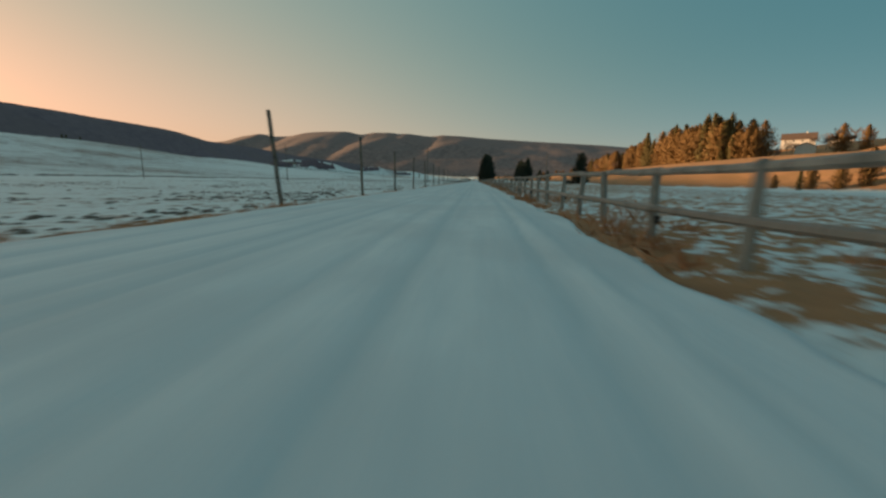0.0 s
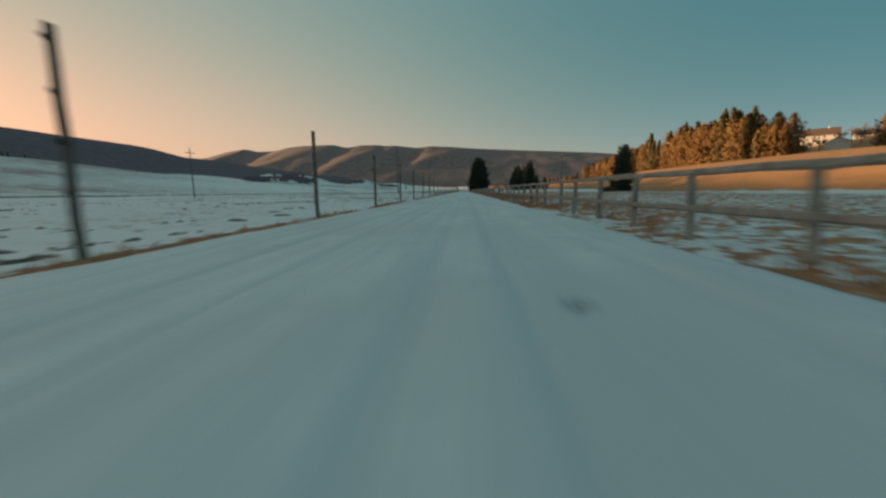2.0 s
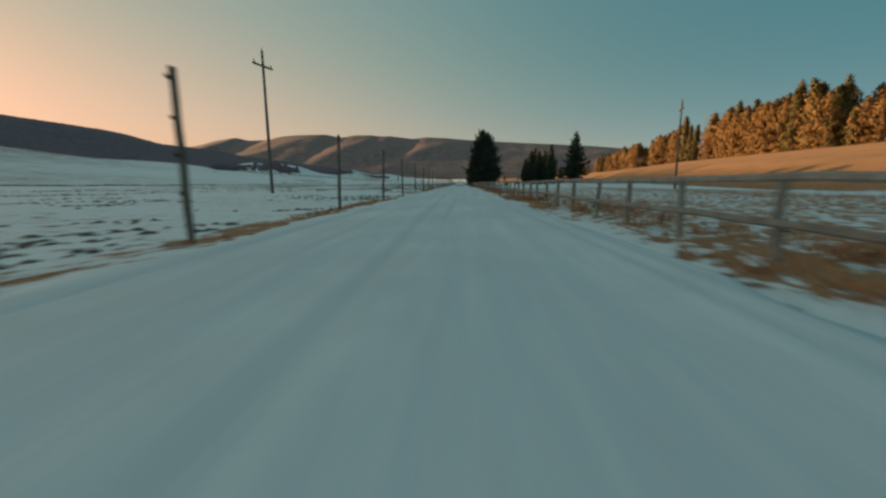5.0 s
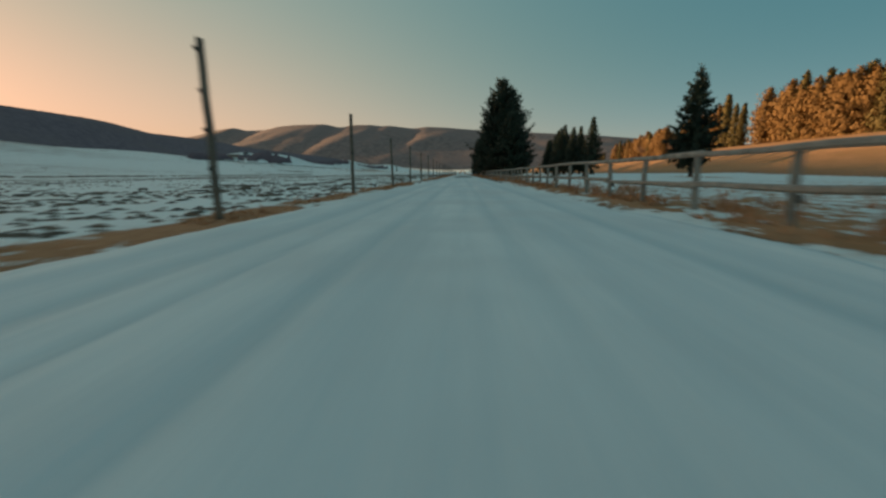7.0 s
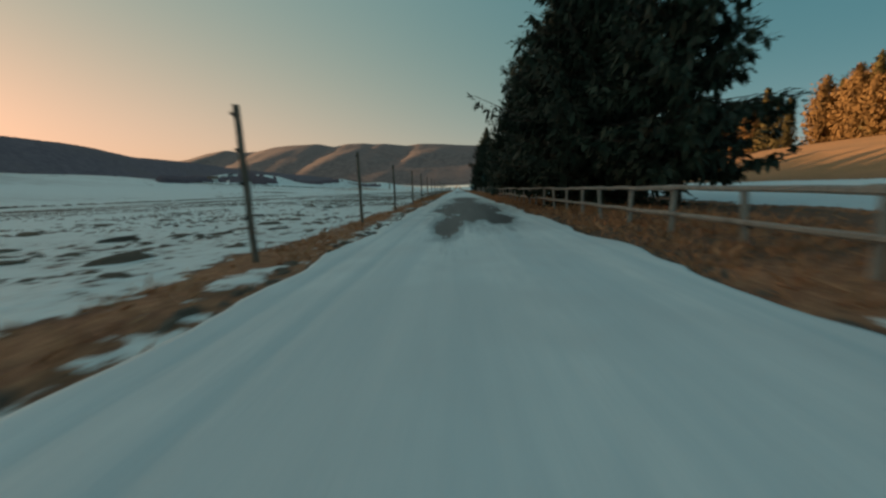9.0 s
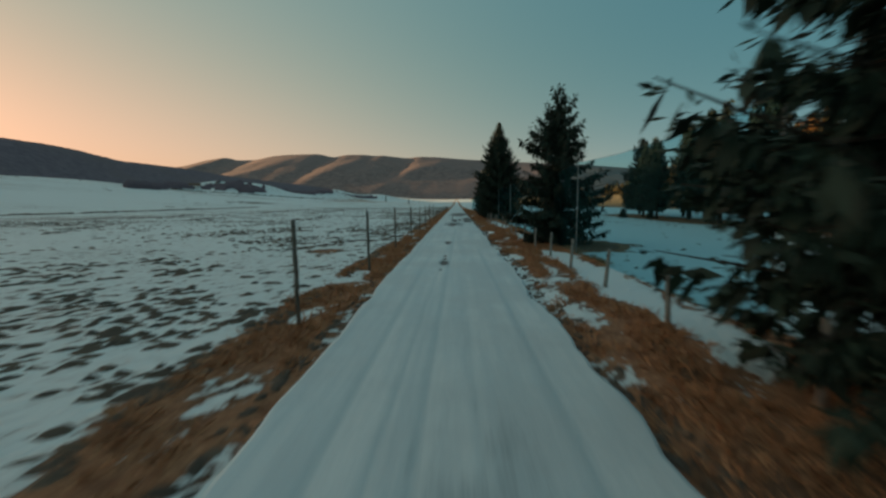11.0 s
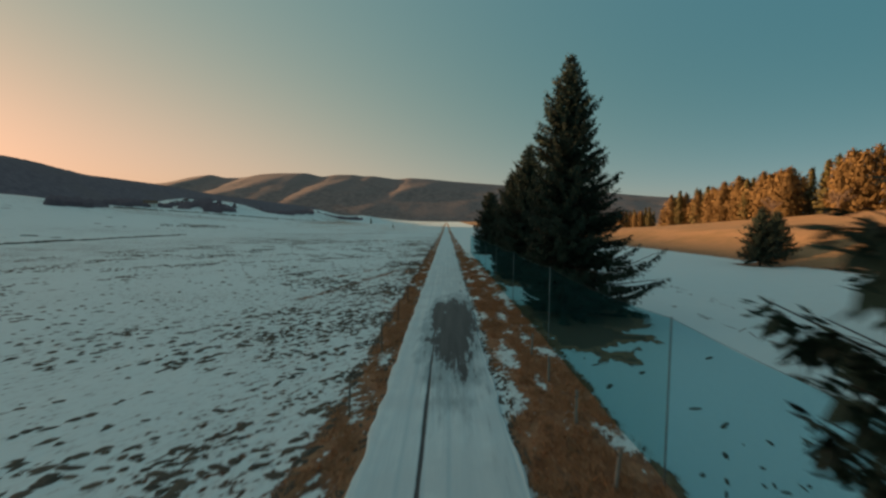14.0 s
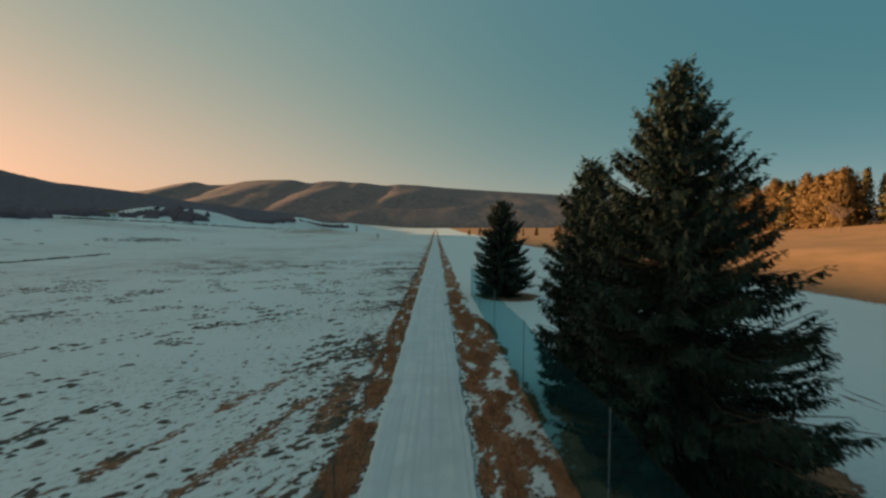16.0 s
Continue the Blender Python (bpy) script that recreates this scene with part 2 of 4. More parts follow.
def part(name, data, material, parent, label=""):
    """One mesh object under a thing or part; data is a bmesh or a finished mesh."""
    if isinstance(data, bmesh.types.BMesh):
        me = bpy.data.meshes.new(name)
        data.to_mesh(me)
        data.free()
        me.materials.append(material)
        data = me
    ob = new(name, data)
    ob.parent = parent
    return tagged(ob, label) if label else ob


def block(bm, x0, x1, y0, y1, z0, z1, bevel=0.0):
    m = Matrix.LocRotScale(((x0 + x1) / 2, (y0 + y1) / 2, (z0 + z1) / 2), None, (x1 - x0, y1 - y0, z1 - z0))
    made = bmesh.ops.create_cube(bm, size=1, matrix=m)["verts"]
    if bevel:
        edges = list({e for v in made for e in v.link_edges})
        bmesh.ops.bevel(bm, geom=edges, offset=bevel, segments=1, affect="EDGES", profile=0.5)
    return bm


def log_between(bm, a, b, r0, r1, sides=7, wobble=0.0, rng=random, cuts=4):
    """A round timber from a to b, slightly crooked, closed at both ends."""
    a, b = Vector(a), Vector(b)
    axis = (b - a).normalized()
    u = axis.orthogonal().normalized()
    w = axis.cross(u)
    rings = []
    for i in range(cuts + 1):
        f = i / cuts
        c = a.lerp(b, f) + (u * rng.uniform(-wobble, wobble) + w * rng.uniform(-wobble, wobble)) * (0 if i in (0, cuts) else 1)
        r = (r0 + (r1 - r0) * f) * rng.uniform(0.94, 1.06)
        rings.append([bm.verts.new(c + (u * math.cos(q) + w * math.sin(q)) * r) for q in (2 * math.pi * s / sides for s in range(sides))])
    for p, q in zip(rings, rings[1:]):
        for s in range(sides):
            bm.faces.new((p[s], p[(s + 1) % sides], q[(s + 1) % sides], q[s]))
    bm.faces.new(rings[0][::-1])
    bm.faces.new(rings[-1])
    return bm


def step(a):
    a = np.clip(a, 0, 1)
    return a * a * (3 - 2 * a)


def value_noise(x, y, seed=0):
    """Smooth lattice noise in 0..1 for arrays."""
    xi, yi = np.floor(x).astype(np.int64), np.floor(y).astype(np.int64)
    fx, fy = x - xi, y - yi
    fx, fy = fx * fx * (3 - 2 * fx), fy * fy * (3 - 2 * fy)

    def h(i, j):
        n = (i * 374761393 + j * 668265263 + seed * 1442695041) & 0x7FFFFFFF
        n = ((n ^ (n >> 13)) * 1274126177) & 0x7FFFFFFF
        return ((n ^ (n >> 16)) & 0xFFFF) / 65535.0

    return (h(xi, yi) * (1 - fx) + h(xi + 1, yi) * fx) * (1 - fy) + (h(xi, yi + 1) * (1 - fx) + h(xi + 1, yi + 1) * fx) * fy


def fbm(x, y, octaves=4, seed=0):
    t, a, s = 0, 0.5, 0
    for o in range(octaves):
        t, s, a = t + a * value_noise(x * 2**o, y * 2**o, seed + o), s + a, a / 2
    return t / s


# ---------- lie of the land ----------
def bank_foot(y):
    return 38 * step((170 - y) / 80)


def bank_height(x, y):
    x = x - bank_foot(y)
    fade = 1 - 0.6 * step((y - 330) / 250) - 0.3 * step((y - 600) / 200)
    return fade * (6 * step((x - 54) / 24) + 9 * step((x - 70) / 100) + 14 * step((x - 190) / 70))


HUMMOCKS = ((-330, 850, 50, 60, 18), (-425, 905, 60, 50, 20), (-255, 1010, 45, 70, 15), (-300, 1180, 50, 80, 18), (-210, 1300, 50, 100, 14), (-350, 705, 40, 50, 6))


def slope_height(x, y):
    lumps = 0.9 + 0.2 * (fbm(x / 150, y / 150, 3, 5) - 0.4)
    top = 41 - 8 * step((y - 330) / 120) - 11 * step((y - 560) / 180)
    z = top * step((-x - 85) / 350) * lumps
    for hx, hy, rx, ry, h in HUMMOCKS:
        z = z + h * np.exp(-(((x - hx) / rx) ** 2) - ((y - hy) / ry) ** 2)
    return z * (1 - 0.8 * step((y - 2300) / 900))


def land_height(x, y):
    x, y = np.asarray(x, float), np.asarray(y, float)
    near = np.exp(-((x / 5.5) ** 2))
    z = -0.05 + (1 - near) * (0.30 * (fbm(x / 14, y / 14, 3, 2) - 0.5)) + 0.09 * (fbm(x / 0.9, y / 0.9, 2, 9) - 0.5) * step((np.abs(x) - 2.1) / 0.6)
    z = np.where(np.abs(x) < 2.6, np.minimum(z, -0.04 - 0.05 * step((2.6 - np.abs(x)) / 0.5)), z)
    z = z - 1.0 * step((x - 14) / 50) * step((215 - y) / 60)
    return z + bank_height(x, y) + slope_height(x, y) + 3.0 * step((y - 560) / 300) + 16.0 * step((y - 800) / 1500)


ROADSIDE = [  # x, y, height, crown radius, crown base, seed, open
    (5.3, 181.8, 12.6, 4.5, 0.5, 1, 0.0), (6.8, 187.5, 12.6, 4.4, 1.9, 2, 0.0), (6.4, 193.5, 12.2, 4.2, 1.7, 3, 0.0),
    (6.2, 177.2, 8.0, 2.7, 1.2, 4, 0.0), (5.4, 200.0, 11.5, 3.8, 0.4, 5, 0.0), (5.6, 206.5, 9.5, 3.2, 0.4, 6, 0.0),
    (5.65, 225.2, 8.8, 3.9, 0.05, 7, 0.62), (5.75, 257.8, 11.2, 4.0, 0.0, 8, 0.0),
    (8.6, 284.6, 18.2, 5.3, 0.3, 10, 0.0), (9.6, 303.2, 15.6, 6.3, 0.3, 11, 0.0), (8.6, 309.0, 13.0, 3.8, 0.3, 12, 0.05),
    (9.6, 344.0, 13.4, 5.0, 0.3, 14, 0.0),
    (29.8, 105.5, 8.6, 3.0, 0.1, 15, 0.0), (22.7, 167.7, 10.5, 3.0, 1.6, 16, 0.6),
]
PASTURE_TREES = [  # the row beyond the flat field, and those behind it
    (30.3, 223.6, 13.0), (27.2, 228.5, 11.4), (29.8, 231.5, 11.8), (26.0, 236.0, 11.8), (28.0, 240.5, 13.2), (27.2, 244.5, 12.4), (28.5, 249.1, 12.5), (29.5, 254.2, 11.8),
    (27.0, 257.2, 10.3), (28.6, 262.1, 11.2), (29.5, 266.5, 11.2), (33.2, 271.4, 12.8), (34.3, 264.0, 14.0), (31.8, 247.0, 11.0), (32.2, 258.5, 10.4), (31.5, 237.5, 11.5),
]


def road_left(y):
    return -2.5 + 0.12 * step((y - 40) / 60) + 0.30 * step((y - 125) / 40) - 0.22 * step((y - 205) / 10) + (0.45 - 0.22 * step((y - 200) / 10)) * (fbm(np.asarray(y) / 1.3, 0 * np.asarray(y), 4, 21) - 0.5)


def road_right(y):
    return 2.45 + 0.18 * step((70 - y) / 40) - 0.32 * step((y - 60) / 60) - 0.16 * step((y - 125) / 25) + 0.42 * (fbm(np.asarray(y) / 1.3, 0 * np.asarray(y) + 7, 4, 22) - 0.5)


def bare_share(x, y):
    """How much of the ground shows through the snow."""
    patch = fbm(x / 26, y / 40, 3, 31)
    left = 0.345 + 0.02 * step((120 - y) / 40) + 0.035 * np.exp(-(((x + 8) / 5) ** 2)) * (1 - step((y - 200) / 10)) + 0.065 * step((y - 130) / 80) - 0.008 * step((y - 200) / 12) * step((280 - y) / 15) - 0.018 * step((y - 285) / 15) * step((-x - 7) / 6) + 0.16 * (patch - 0.5) + 0.03 * step((-x - 18) / 40) * step((y - 150) / 60) - 0.10 * step((-x - 80) / 60) + 0.012 * step((y - 198) / 12) * step((275 - y) / 20) * step((x + 34) / 14)
    right = 0.445 + 0.075 * step((150 - y) / 20) * step((34 - x) / 12) * (0.35 + 0.65 * step((y - 8) / 30)) + 0.17 * (patch - 0.5) - 0.14 * step((y - 135) / 30) - 0.06 * step((x - 22) / 20) * step((150 - y) / 30)
    right = right - 0.05 * step((y - 205) / 10)
    b = np.where(x < 0, left, right)
    wave = fbm(y / 3.5, x / 5, 3, 34) - 0.5
    lw = -3.1 - 0.1 * step((y - 60) / 80) - 0.10 * step((y - 108) / 10) * step((215 - y) / 15) - 0.15 * step((y - 140) / 60) - 0.3 * step((y - 195) / 15) - 0.12 * step((y - 202) / 6) * step((232 - y) / 14) + 0.45 * wave * (1 - 0.4 * step((y - 225) / 15))
    verge_l = step((x - lw + 0.45) / 0.6) * step((-1.6 - x) / 0.4)
    b = b + (0.57 + 0.02 * step((y - 205) / 10) + 0.055 * step((y - 108) / 12) + 0.05 * step((112 - y) / 12) - 0.19 * (1 - 0.2 * step((y - 112) / 20) - 0.75 * step((y - 200) / 10) + 0.7 * step((y - 288) / 8) * step((324 - y) / 8)) * step((x + 2.95 - 0.22 * step((110 - y) / 40)) / 0.4) - b) * verge_l * (0.92 + 0.08 * step((y - 40) / 80))
    rw = 3.55 - 0.35 * step((14 - y) / 15) - 0.9 * wave + 0.3 * step((y - 90) / 60) + 2.0 * step((y - 198) / 12) * (1 - 0.75 * step((y - 324) / 12))
    verge_r = step((rw + 0.3 - x) / 0.6) * step((x - 1.6) / 0.4)
    b = b + (0.575 + 0.045 * step((y - 200) / 10) - (0.16 + 0.06 * step((y - 108) / 10) * step((200 - y) / 10)) * step((2.95 - 0.42 * step((y - 222) / 8) - x) / 0.6) - 0.42 * np.exp(-(((x - 4.5 - 0.8 * wave) / 0.5) ** 2)) * step((y - 198) / 8) * step((fbm(y / 6, 0 * y, 2, 45) - 0.30) / 0.2) * (1 - 0.8 * step((y - 250) / 8)) - b) * verge_r
    ragged = (0.62 + 0.25 * step((y - 195) / 10) - np.where(x < 0, 0.25, 0) * step((y - 222) / 10) * step((292 - y) / 10)) * (fbm(x / 0.55, y / 1.8, 4, 39) - 0.5)
    b = b + ragged * np.maximum(verge_l, verge_r)
    grove = step((y - 163) / 8) * step((212 - y) / 8) * step((10.5 - x) / 2.5) * (x > 2)
    b = np.maximum(b, 0.9 * grove)
    for tx, ty, h, r, *_ in ROADSIDE:
        d = np.hypot(x - tx - 0.9, (y - ty + 0.6) * 0.9) + 1.6 * (fbm(x / 1.3, y / 1.3, 3, 36) - 0.5)
        b = np.maximum(b, 0.8 * step((r * 1.15 - d) / (0.55 * r)))
    row = step((4.6 - np.abs(x - 27.8 - 0.05 * (y - 240))) / 1.5) * step((y - 219) / 5) * step((280 - y) / 6)
    b = np.maximum(b, 0.72 * row)
    b = np.maximum(b, 0.7 * step((4.6 - np.hypot((x - 54) * 0.7, y - 323.5)) / 2))
    for xa, ya, xb, yb, wide in ((-12.0, 289, -6.3, 310, 0.75), (-13.6, 301, -6.6, 318, 0.7)):
        f = np.clip(((x - xa) * (xb - xa) + (y - ya) * (yb - ya)) / ((xb - xa) ** 2 + (yb - ya) ** 2), 0, 1)
        away = np.hypot(x - xa - f * (xb - xa), y - ya - f * (yb - ya)) + 1.6 * (fbm(x / 1.6, y / 1.6, 3, 35) - 0.5)
        b = np.maximum(b, np.where(x < -3, 0.56 * step((wide * 1.5 - away) / (wide * 1.3)), 0))
    b = np.maximum(b, np.where(x < -3, 0.62 * step((1.6 - np.hypot((x + 6.6) * 0.7, y - 222)) / 1.2), 0))
    b = np.maximum(b, 0.75 * step((x - bank_foot(y) - 52) / 6) * step((1500 - x) / 50))
    far = step((y - 560) / 80) * step((2300 - y) / 300) * step((x + 220) / 120)
    b = np.maximum(b, (0.10 + 0.40 * fbm(x / 90, y / 45, 3, 37)) * far)
    for cx, cy, rx, ry in ((7.9, 279.5, 3.2, 5.0), (9.0, 300.6, 3.4, 3.8), (7.5, 252.2, 2.0, 3.8)):
        b = np.maximum(b, 0.85 * step((1.25 - np.hypot((x - cx) / rx, (y - cy) / ry) - 1.5 * (fbm(x / 1.1, y / 1.1, 4, 38) - 0.5)) / 0.55))
    b = b + np.where(x < -3.6, -0.03 * np.exp(-(((x + 5.5) / 3.0) ** 2)) * step((y - 215) / 15) * step((262 - y) / 10), 0)
    patchy = step((fbm(x / 1.4 + 0.4 * y, y / 3.2, 3, 46) - 0.56) / 0.08) * step((y - 276) / 10) * step((x + 8.5) / 3.5) * step((-3.6 - x) / 0.6)
    b = np.maximum(b, (0.56 - 0.03 * step((-x - 5) / 3)) * patchy)
    b = b + np.where(x < -3.6, 0.022 * step((y - 203) / 4) * step((222 - y) / 6) * step((x + 20) / 8), 0)
    b = np.maximum(b, np.where(x < -3, 0.45 * step((1.3 - np.hypot((x + 6.6) * 0.8, y - 218.6)) / 1.0), 0))
    slope = step((-x - 85) / 60)
    b = np.where(slope > 0, b + slope * (0.42 + 0.34 * (fbm(x / 60, y / 120, 4, 33) - 0.5) - b), b)
    return np.clip(b, 0.12, 0.95)


def dry_share(x, y):
    """Where long dry hay-coloured grass covers the ground: the sunny bank and the far plain."""
    far = step((y - 560) / 80) * step((x + 250) / 120)
    near = np.where(x > 0, 0.75, 0.5) * step((np.abs(x) - 2) / 1) * step((165 - y) / 20) * step((x + 80) / 20)
    return np.clip(np.maximum(np.maximum(step((x - bank_foot(y) - 54) / 8), far), near), 0, 1)


def graded(lo, hi, fine_lo, fine_hi, fine, growth):
    out = list(np.arange(fine_lo, fine_hi + fine / 2, fine))
    d, v = fine, fine_hi
    while v < hi:
        d *= growth
        v += d
        out.append(v)
    d, v, low = fine, fine_lo, []
    while v > lo:
        d *= growth
        v -= d
        low.append(v)
    return np.array(low[::-1] + out)


def sheet(name, xs, ys, height, material, attrs=()):
    gx, gy = np.meshgrid(xs, ys)
    z = height(gx, gy)
    n, m = len(xs), len(ys)
    i = np.arange(n * m).reshape(m, n)
    quads = np.stack([i[:-1, :-1], i[:-1, 1:], i[1:, 1:], i[1:, :-1]], -1).reshape(-1, 4)
    me = bpy.data.meshes.new(name)
    me.vertices.add(n * m)
    me.vertices.foreach_set("co", np.stack([gx, gy, z], -1).ravel().astype(np.float32))
    me.loops.add(quads.size)
    me.loops.foreach_set("vertex_index", quads.ravel().astype(np.int32))
    me.polygons.add(len(quads))
    me.polygons.foreach_set("loop_start", np.arange(0, quads.size, 4, dtype=np.int32))
    me.polygons.foreach_set("use_smooth", np.ones(len(quads), bool))
    me.update(calc_edges=True)
    for key, fn in attrs:
        a = me.attributes.new(key, "FLOAT", "POINT")
        a.data.foreach_set("value", fn(gx, gy).ravel().astype(np.float32))
    me.materials.append(material)
    return new(name, me)


ground = sheet("ground", graded(-4600, 4600, -13.8, 13.8, 0.3, 1.08), graded(-500, 4700, -24, 352, 0.6, 1.06), land_height, GROUND,
               (("bare", bare_share), ("dry", dry_share)))
tagged(ground, "snowy pasture with brown grass showing through", "ground", kind="structure")

# ---------- the road ----------
WORN = [  # x, y, half width, half length, strength
    (-0.3, 117.6, 0.04, 0.105, 0.95), (-0.3, 117.12, 0.04, 0.16, 0.42), (-0.63, 159.65, 0.04, 0.1, 0.7), (1.18, 31.0, 0.05, 0.08, 0.5), (1.95, 68.68, 0.07, 0.18, 0.7), (0.1, 183.0, 1.0, 7.0, 0.68), (0.8, 176.5, 0.35, 2.4, 0.64), (-0.5, 174.2, 0.28, 2.0, 0.66), (0.2, 196.0, 0.9, 6.0, 0.6),
    (-0.5, 217.5, 0.14, 0.55, 0.64), (-0.5, 218.6, 0.07, 0.16, 0.64), (-0.5, 219.5, 0.07, 0.2, 0.64), (-0.5, 224.8, 0.12, 0.3, 0.62), (-0.5, 225.5, 0.16, 0.5, 0.64),
    (-0.47, 242.7, 0.08, 0.25, 0.66), (-0.57, 215.9, 0.05, 0.3, 0.5), (-0.45, 244.9, 0.34, 2.9, 0.66), (0.1, 246.2, 0.5, 2.6, 0.47), (1.35, 251.5, 0.42, 2.2, 0.64), (1.45, 257.5, 0.52, 4.6, 0.61), (-0.25, 254.5, 0.3, 3.2, 0.64), (0.4, 256.0, 0.18, 2.6, 0.58),
]
WORN += [
    (0.3, 278.5, 1.15, 6.6, 0.57), (0.9, 283.0, 1.1, 6.0, 0.58), (-0.5, 284.0, 0.45, 4.0, 0.64), (-0.65, 268.0, 0.05, 14.0, 0.66), (1.5, 298.0, 0.08, 0.8, 0.42), (1.4, 293.0, 0.12, 0.7, 0.46),
    (-1.0, 246.0, 0.3, 3.0, 0.42), (0.3, 246.0, 0.3, 3.5, 0.42), (1.6, 337.0, 0.15, 0.4, 0.7),
]


def road_bare(x, y):
    b = np.full(x.shape, 0.20)
    for cx, cy, rx, ry, s in WORN:
        d = np.hypot((x - cx) / rx, (y - cy) / ry) + 0.9 * (fbm(x / 0.3 + cy, y / 1.1, 3, 42) - 0.5)
        b = np.maximum(b, 0.20 + (s + 0.05 - 0.20) * step((2.1 - d) / 1.75))
    return b


def tyre_tracks(x, y):
    """Share of pressed snow: two pairs of wheel marks that wander a little, and fainter single ones."""
    wander = 0.16 * np.sin(y / 31.0) + 0.09 * np.sin(y / 12.7 + 1.3)
    total = np.zeros(np.broadcast(x, y).shape)
    for c, wide, drift, part_seed in ((-1.25, 0.06, 1.0, 51), (-0.36, 0.055, 1.0, 52), (0.2, 0.055, -0.8, 53), (1.17, 0.055, -0.8, 54), (-0.72, 0.04, 1.7, 55), (1.72, 0.05, 1.4, 56), (2.02, 0.04, 1.2, 58), (-1.8, 0.05, -1.2, 57)):
        seen = step((fbm(y / 18 + 7 * c, 0 * y, 2, part_seed) - 0.34) / 0.3)
        total = total + seen * np.exp(-(((x - c - drift * wander) / wide) ** 2))
    total = total + 1.1 * step((85 - y) / 25) * (np.exp(-(((x - 0.97 + 0.8 * wander) / 0.06) ** 2)) + 0.6 * np.exp(-(((x - 0.49 + 0.8 * wander) / 0.05) ** 2)))
    return np.clip(total, 0, 1)


def road_height(x, y):
    crown = 0.035 - 0.012 * (x / 2.2) ** 2 - 0.012 * tyre_tracks(x, y)
    ridge = 0.014 * np.exp(-(((np.abs(x) - 2.05) / 0.14) ** 2)) * (0.5 + value_noise(x * 1.2, y * 0.7, 3))
    return crown + ridge + 0.012 * (fbm(x / 0.5, y / 1.4, 3, 41) - 0.5) - 0.02 * step((road_bare(x, y) - 0.45) / 0.15)


cols = np.linspace(-1, 1, 81)
rows_y = graded(-24, 745, -24, 352, 0.22, 1.05)
gx, gy = np.meshgrid(cols, rows_y)
half = np.where(gx < 0, -road_left(gy), road_right(gy))
gx = gx * half
gz = road_height(gx, gy)
edge = np.abs(np.meshgrid(cols, rows_y)[0]) > 0.985
gz = np.where(edge, -0.07, gz) + 3.0 * step((gy - 560) / 300)
n, m = len(cols), len(rows_y)
idx = np.arange(n * m).reshape(m, n)
quads = np.stack([idx[:-1, :-1], idx[:-1, 1:], idx[1:, 1:], idx[1:, :-1]], -1).reshape(-1, 4)
road_mesh = raw_mesh("road", np.stack([gx, gy, gz], -1).reshape(-1, 3), quads, ROAD, True)
a = road_mesh.attributes.new("bare", "FLOAT", "POINT")
a.data.foreach_set("value", road_bare(gx, gy).ravel().astype(np.float32))
a = road_mesh.attributes.new("pressed", "FLOAT", "POINT")
a.data.foreach_set("value", tyre_tracks(gx, gy).ravel().astype(np.float32))
tagged(new("road", road_mesh), "narrow straight lane under packed snow with worn asphalt patches", "road", kind="structure")


# ---------- hills and mountains ----------
def ridge_line(y):
    return 115 + 15 * step((1140 - y) / 200) - 8 * step((y - 1300) / 400) - 83 * step((y - 2500) / 1300)


def hill_height(x, y):
    up = step((x + 1500) / 700) * step((-470 - x) / 330)
    rough = 2.5 * (fbm(x / 60, y / 60, 3, 51) - 0.5) * up
    gully = 1 - 0.16 * fbm(x / 300 + 3, y / 220, 3, 52) * step((-x - 480) / 120) * step((x + 790) / 120) * 2
    return -4.0 + (ridge_line(y) - 4) * up * np.clip(gully, 0, 1.0) + rough


forest_hill = sheet("forest_hill", np.arange(-1500, -430, 22.0), np.arange(-700, 4100, 30.0), hill_height, FOREST)
tagged(forest_hill, "long low hill dark with bare winter forest", "hill", kind="structure")

CREST = ((-4400, 260), (-3200, 285), (-2600, 310), (-2327, 340), (-2186, 379), (-1990, 405), (-1890, 377), (-1715, 381), (-1588, 409), (-1440, 420), (-1180, 423), (-1050, 391), (-942, 413), (-773, 412), (-695, 398), (-640, 405),
         (-414, 376), (-320, 390), (-140, 381), (60, 362), (465, 337), (1086, 304), (1600, 262), (2400, 215), (4400, 150))


def mountain_height(x, y):
    crest = sum(np.interp(x + o, *np.array(CREST, float).T) for o in (-30, -10, 10, 30)) / 4
    s = np.clip((y - 2450) / 1200, 0, 1)
    back = 1 - 0.45 * step((y - 3650) / 900)
    w = x + 260 * (fbm(x / 700, y / 700, 2, 61) - 0.5) + (1 - s) * 520
    spur = (0.5 + 0.5 * np.cos(2 * np.pi * w / 610)) ** 3.5
    fall = 4 * s * (1 - s)
    z = crest * (s**0.8) * back + 10 * (spur - 0.25) * fall * (1 - 0.85 * step((x + 500) / 700)) - 24 * (fbm(x / 240, y / 240, 4, 62) - 0.5) * fall
    return np.where(s <= 0, -6, z) + 3


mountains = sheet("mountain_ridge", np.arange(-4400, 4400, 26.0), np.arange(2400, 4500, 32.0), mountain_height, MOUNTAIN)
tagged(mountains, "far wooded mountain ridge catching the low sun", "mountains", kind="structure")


# ---------- conifers ----------
def unit(v):
    return v / np.maximum(np.linalg.norm(v, axis=-1, keepdims=True), 1e-6)


def ribbons(p, d, length, width, rng):
    """One thin leaf-shaped blade for each base p, way d, length and width, rolled at random."""
    d = unit(d)
    side = unit(np.cross(d, unit(rng.normal(size=d.shape))))
    w = (width * 0.6)[:, None] * side
    mid = p + d * (length * 0.5)[:, None]
    return np.stack([p, mid + w, p + d * length[:, None], mid - w], 1).reshape(-1, 3)


def strip_faces(count):
    return np.arange(count * 4).reshape(-1, 4)


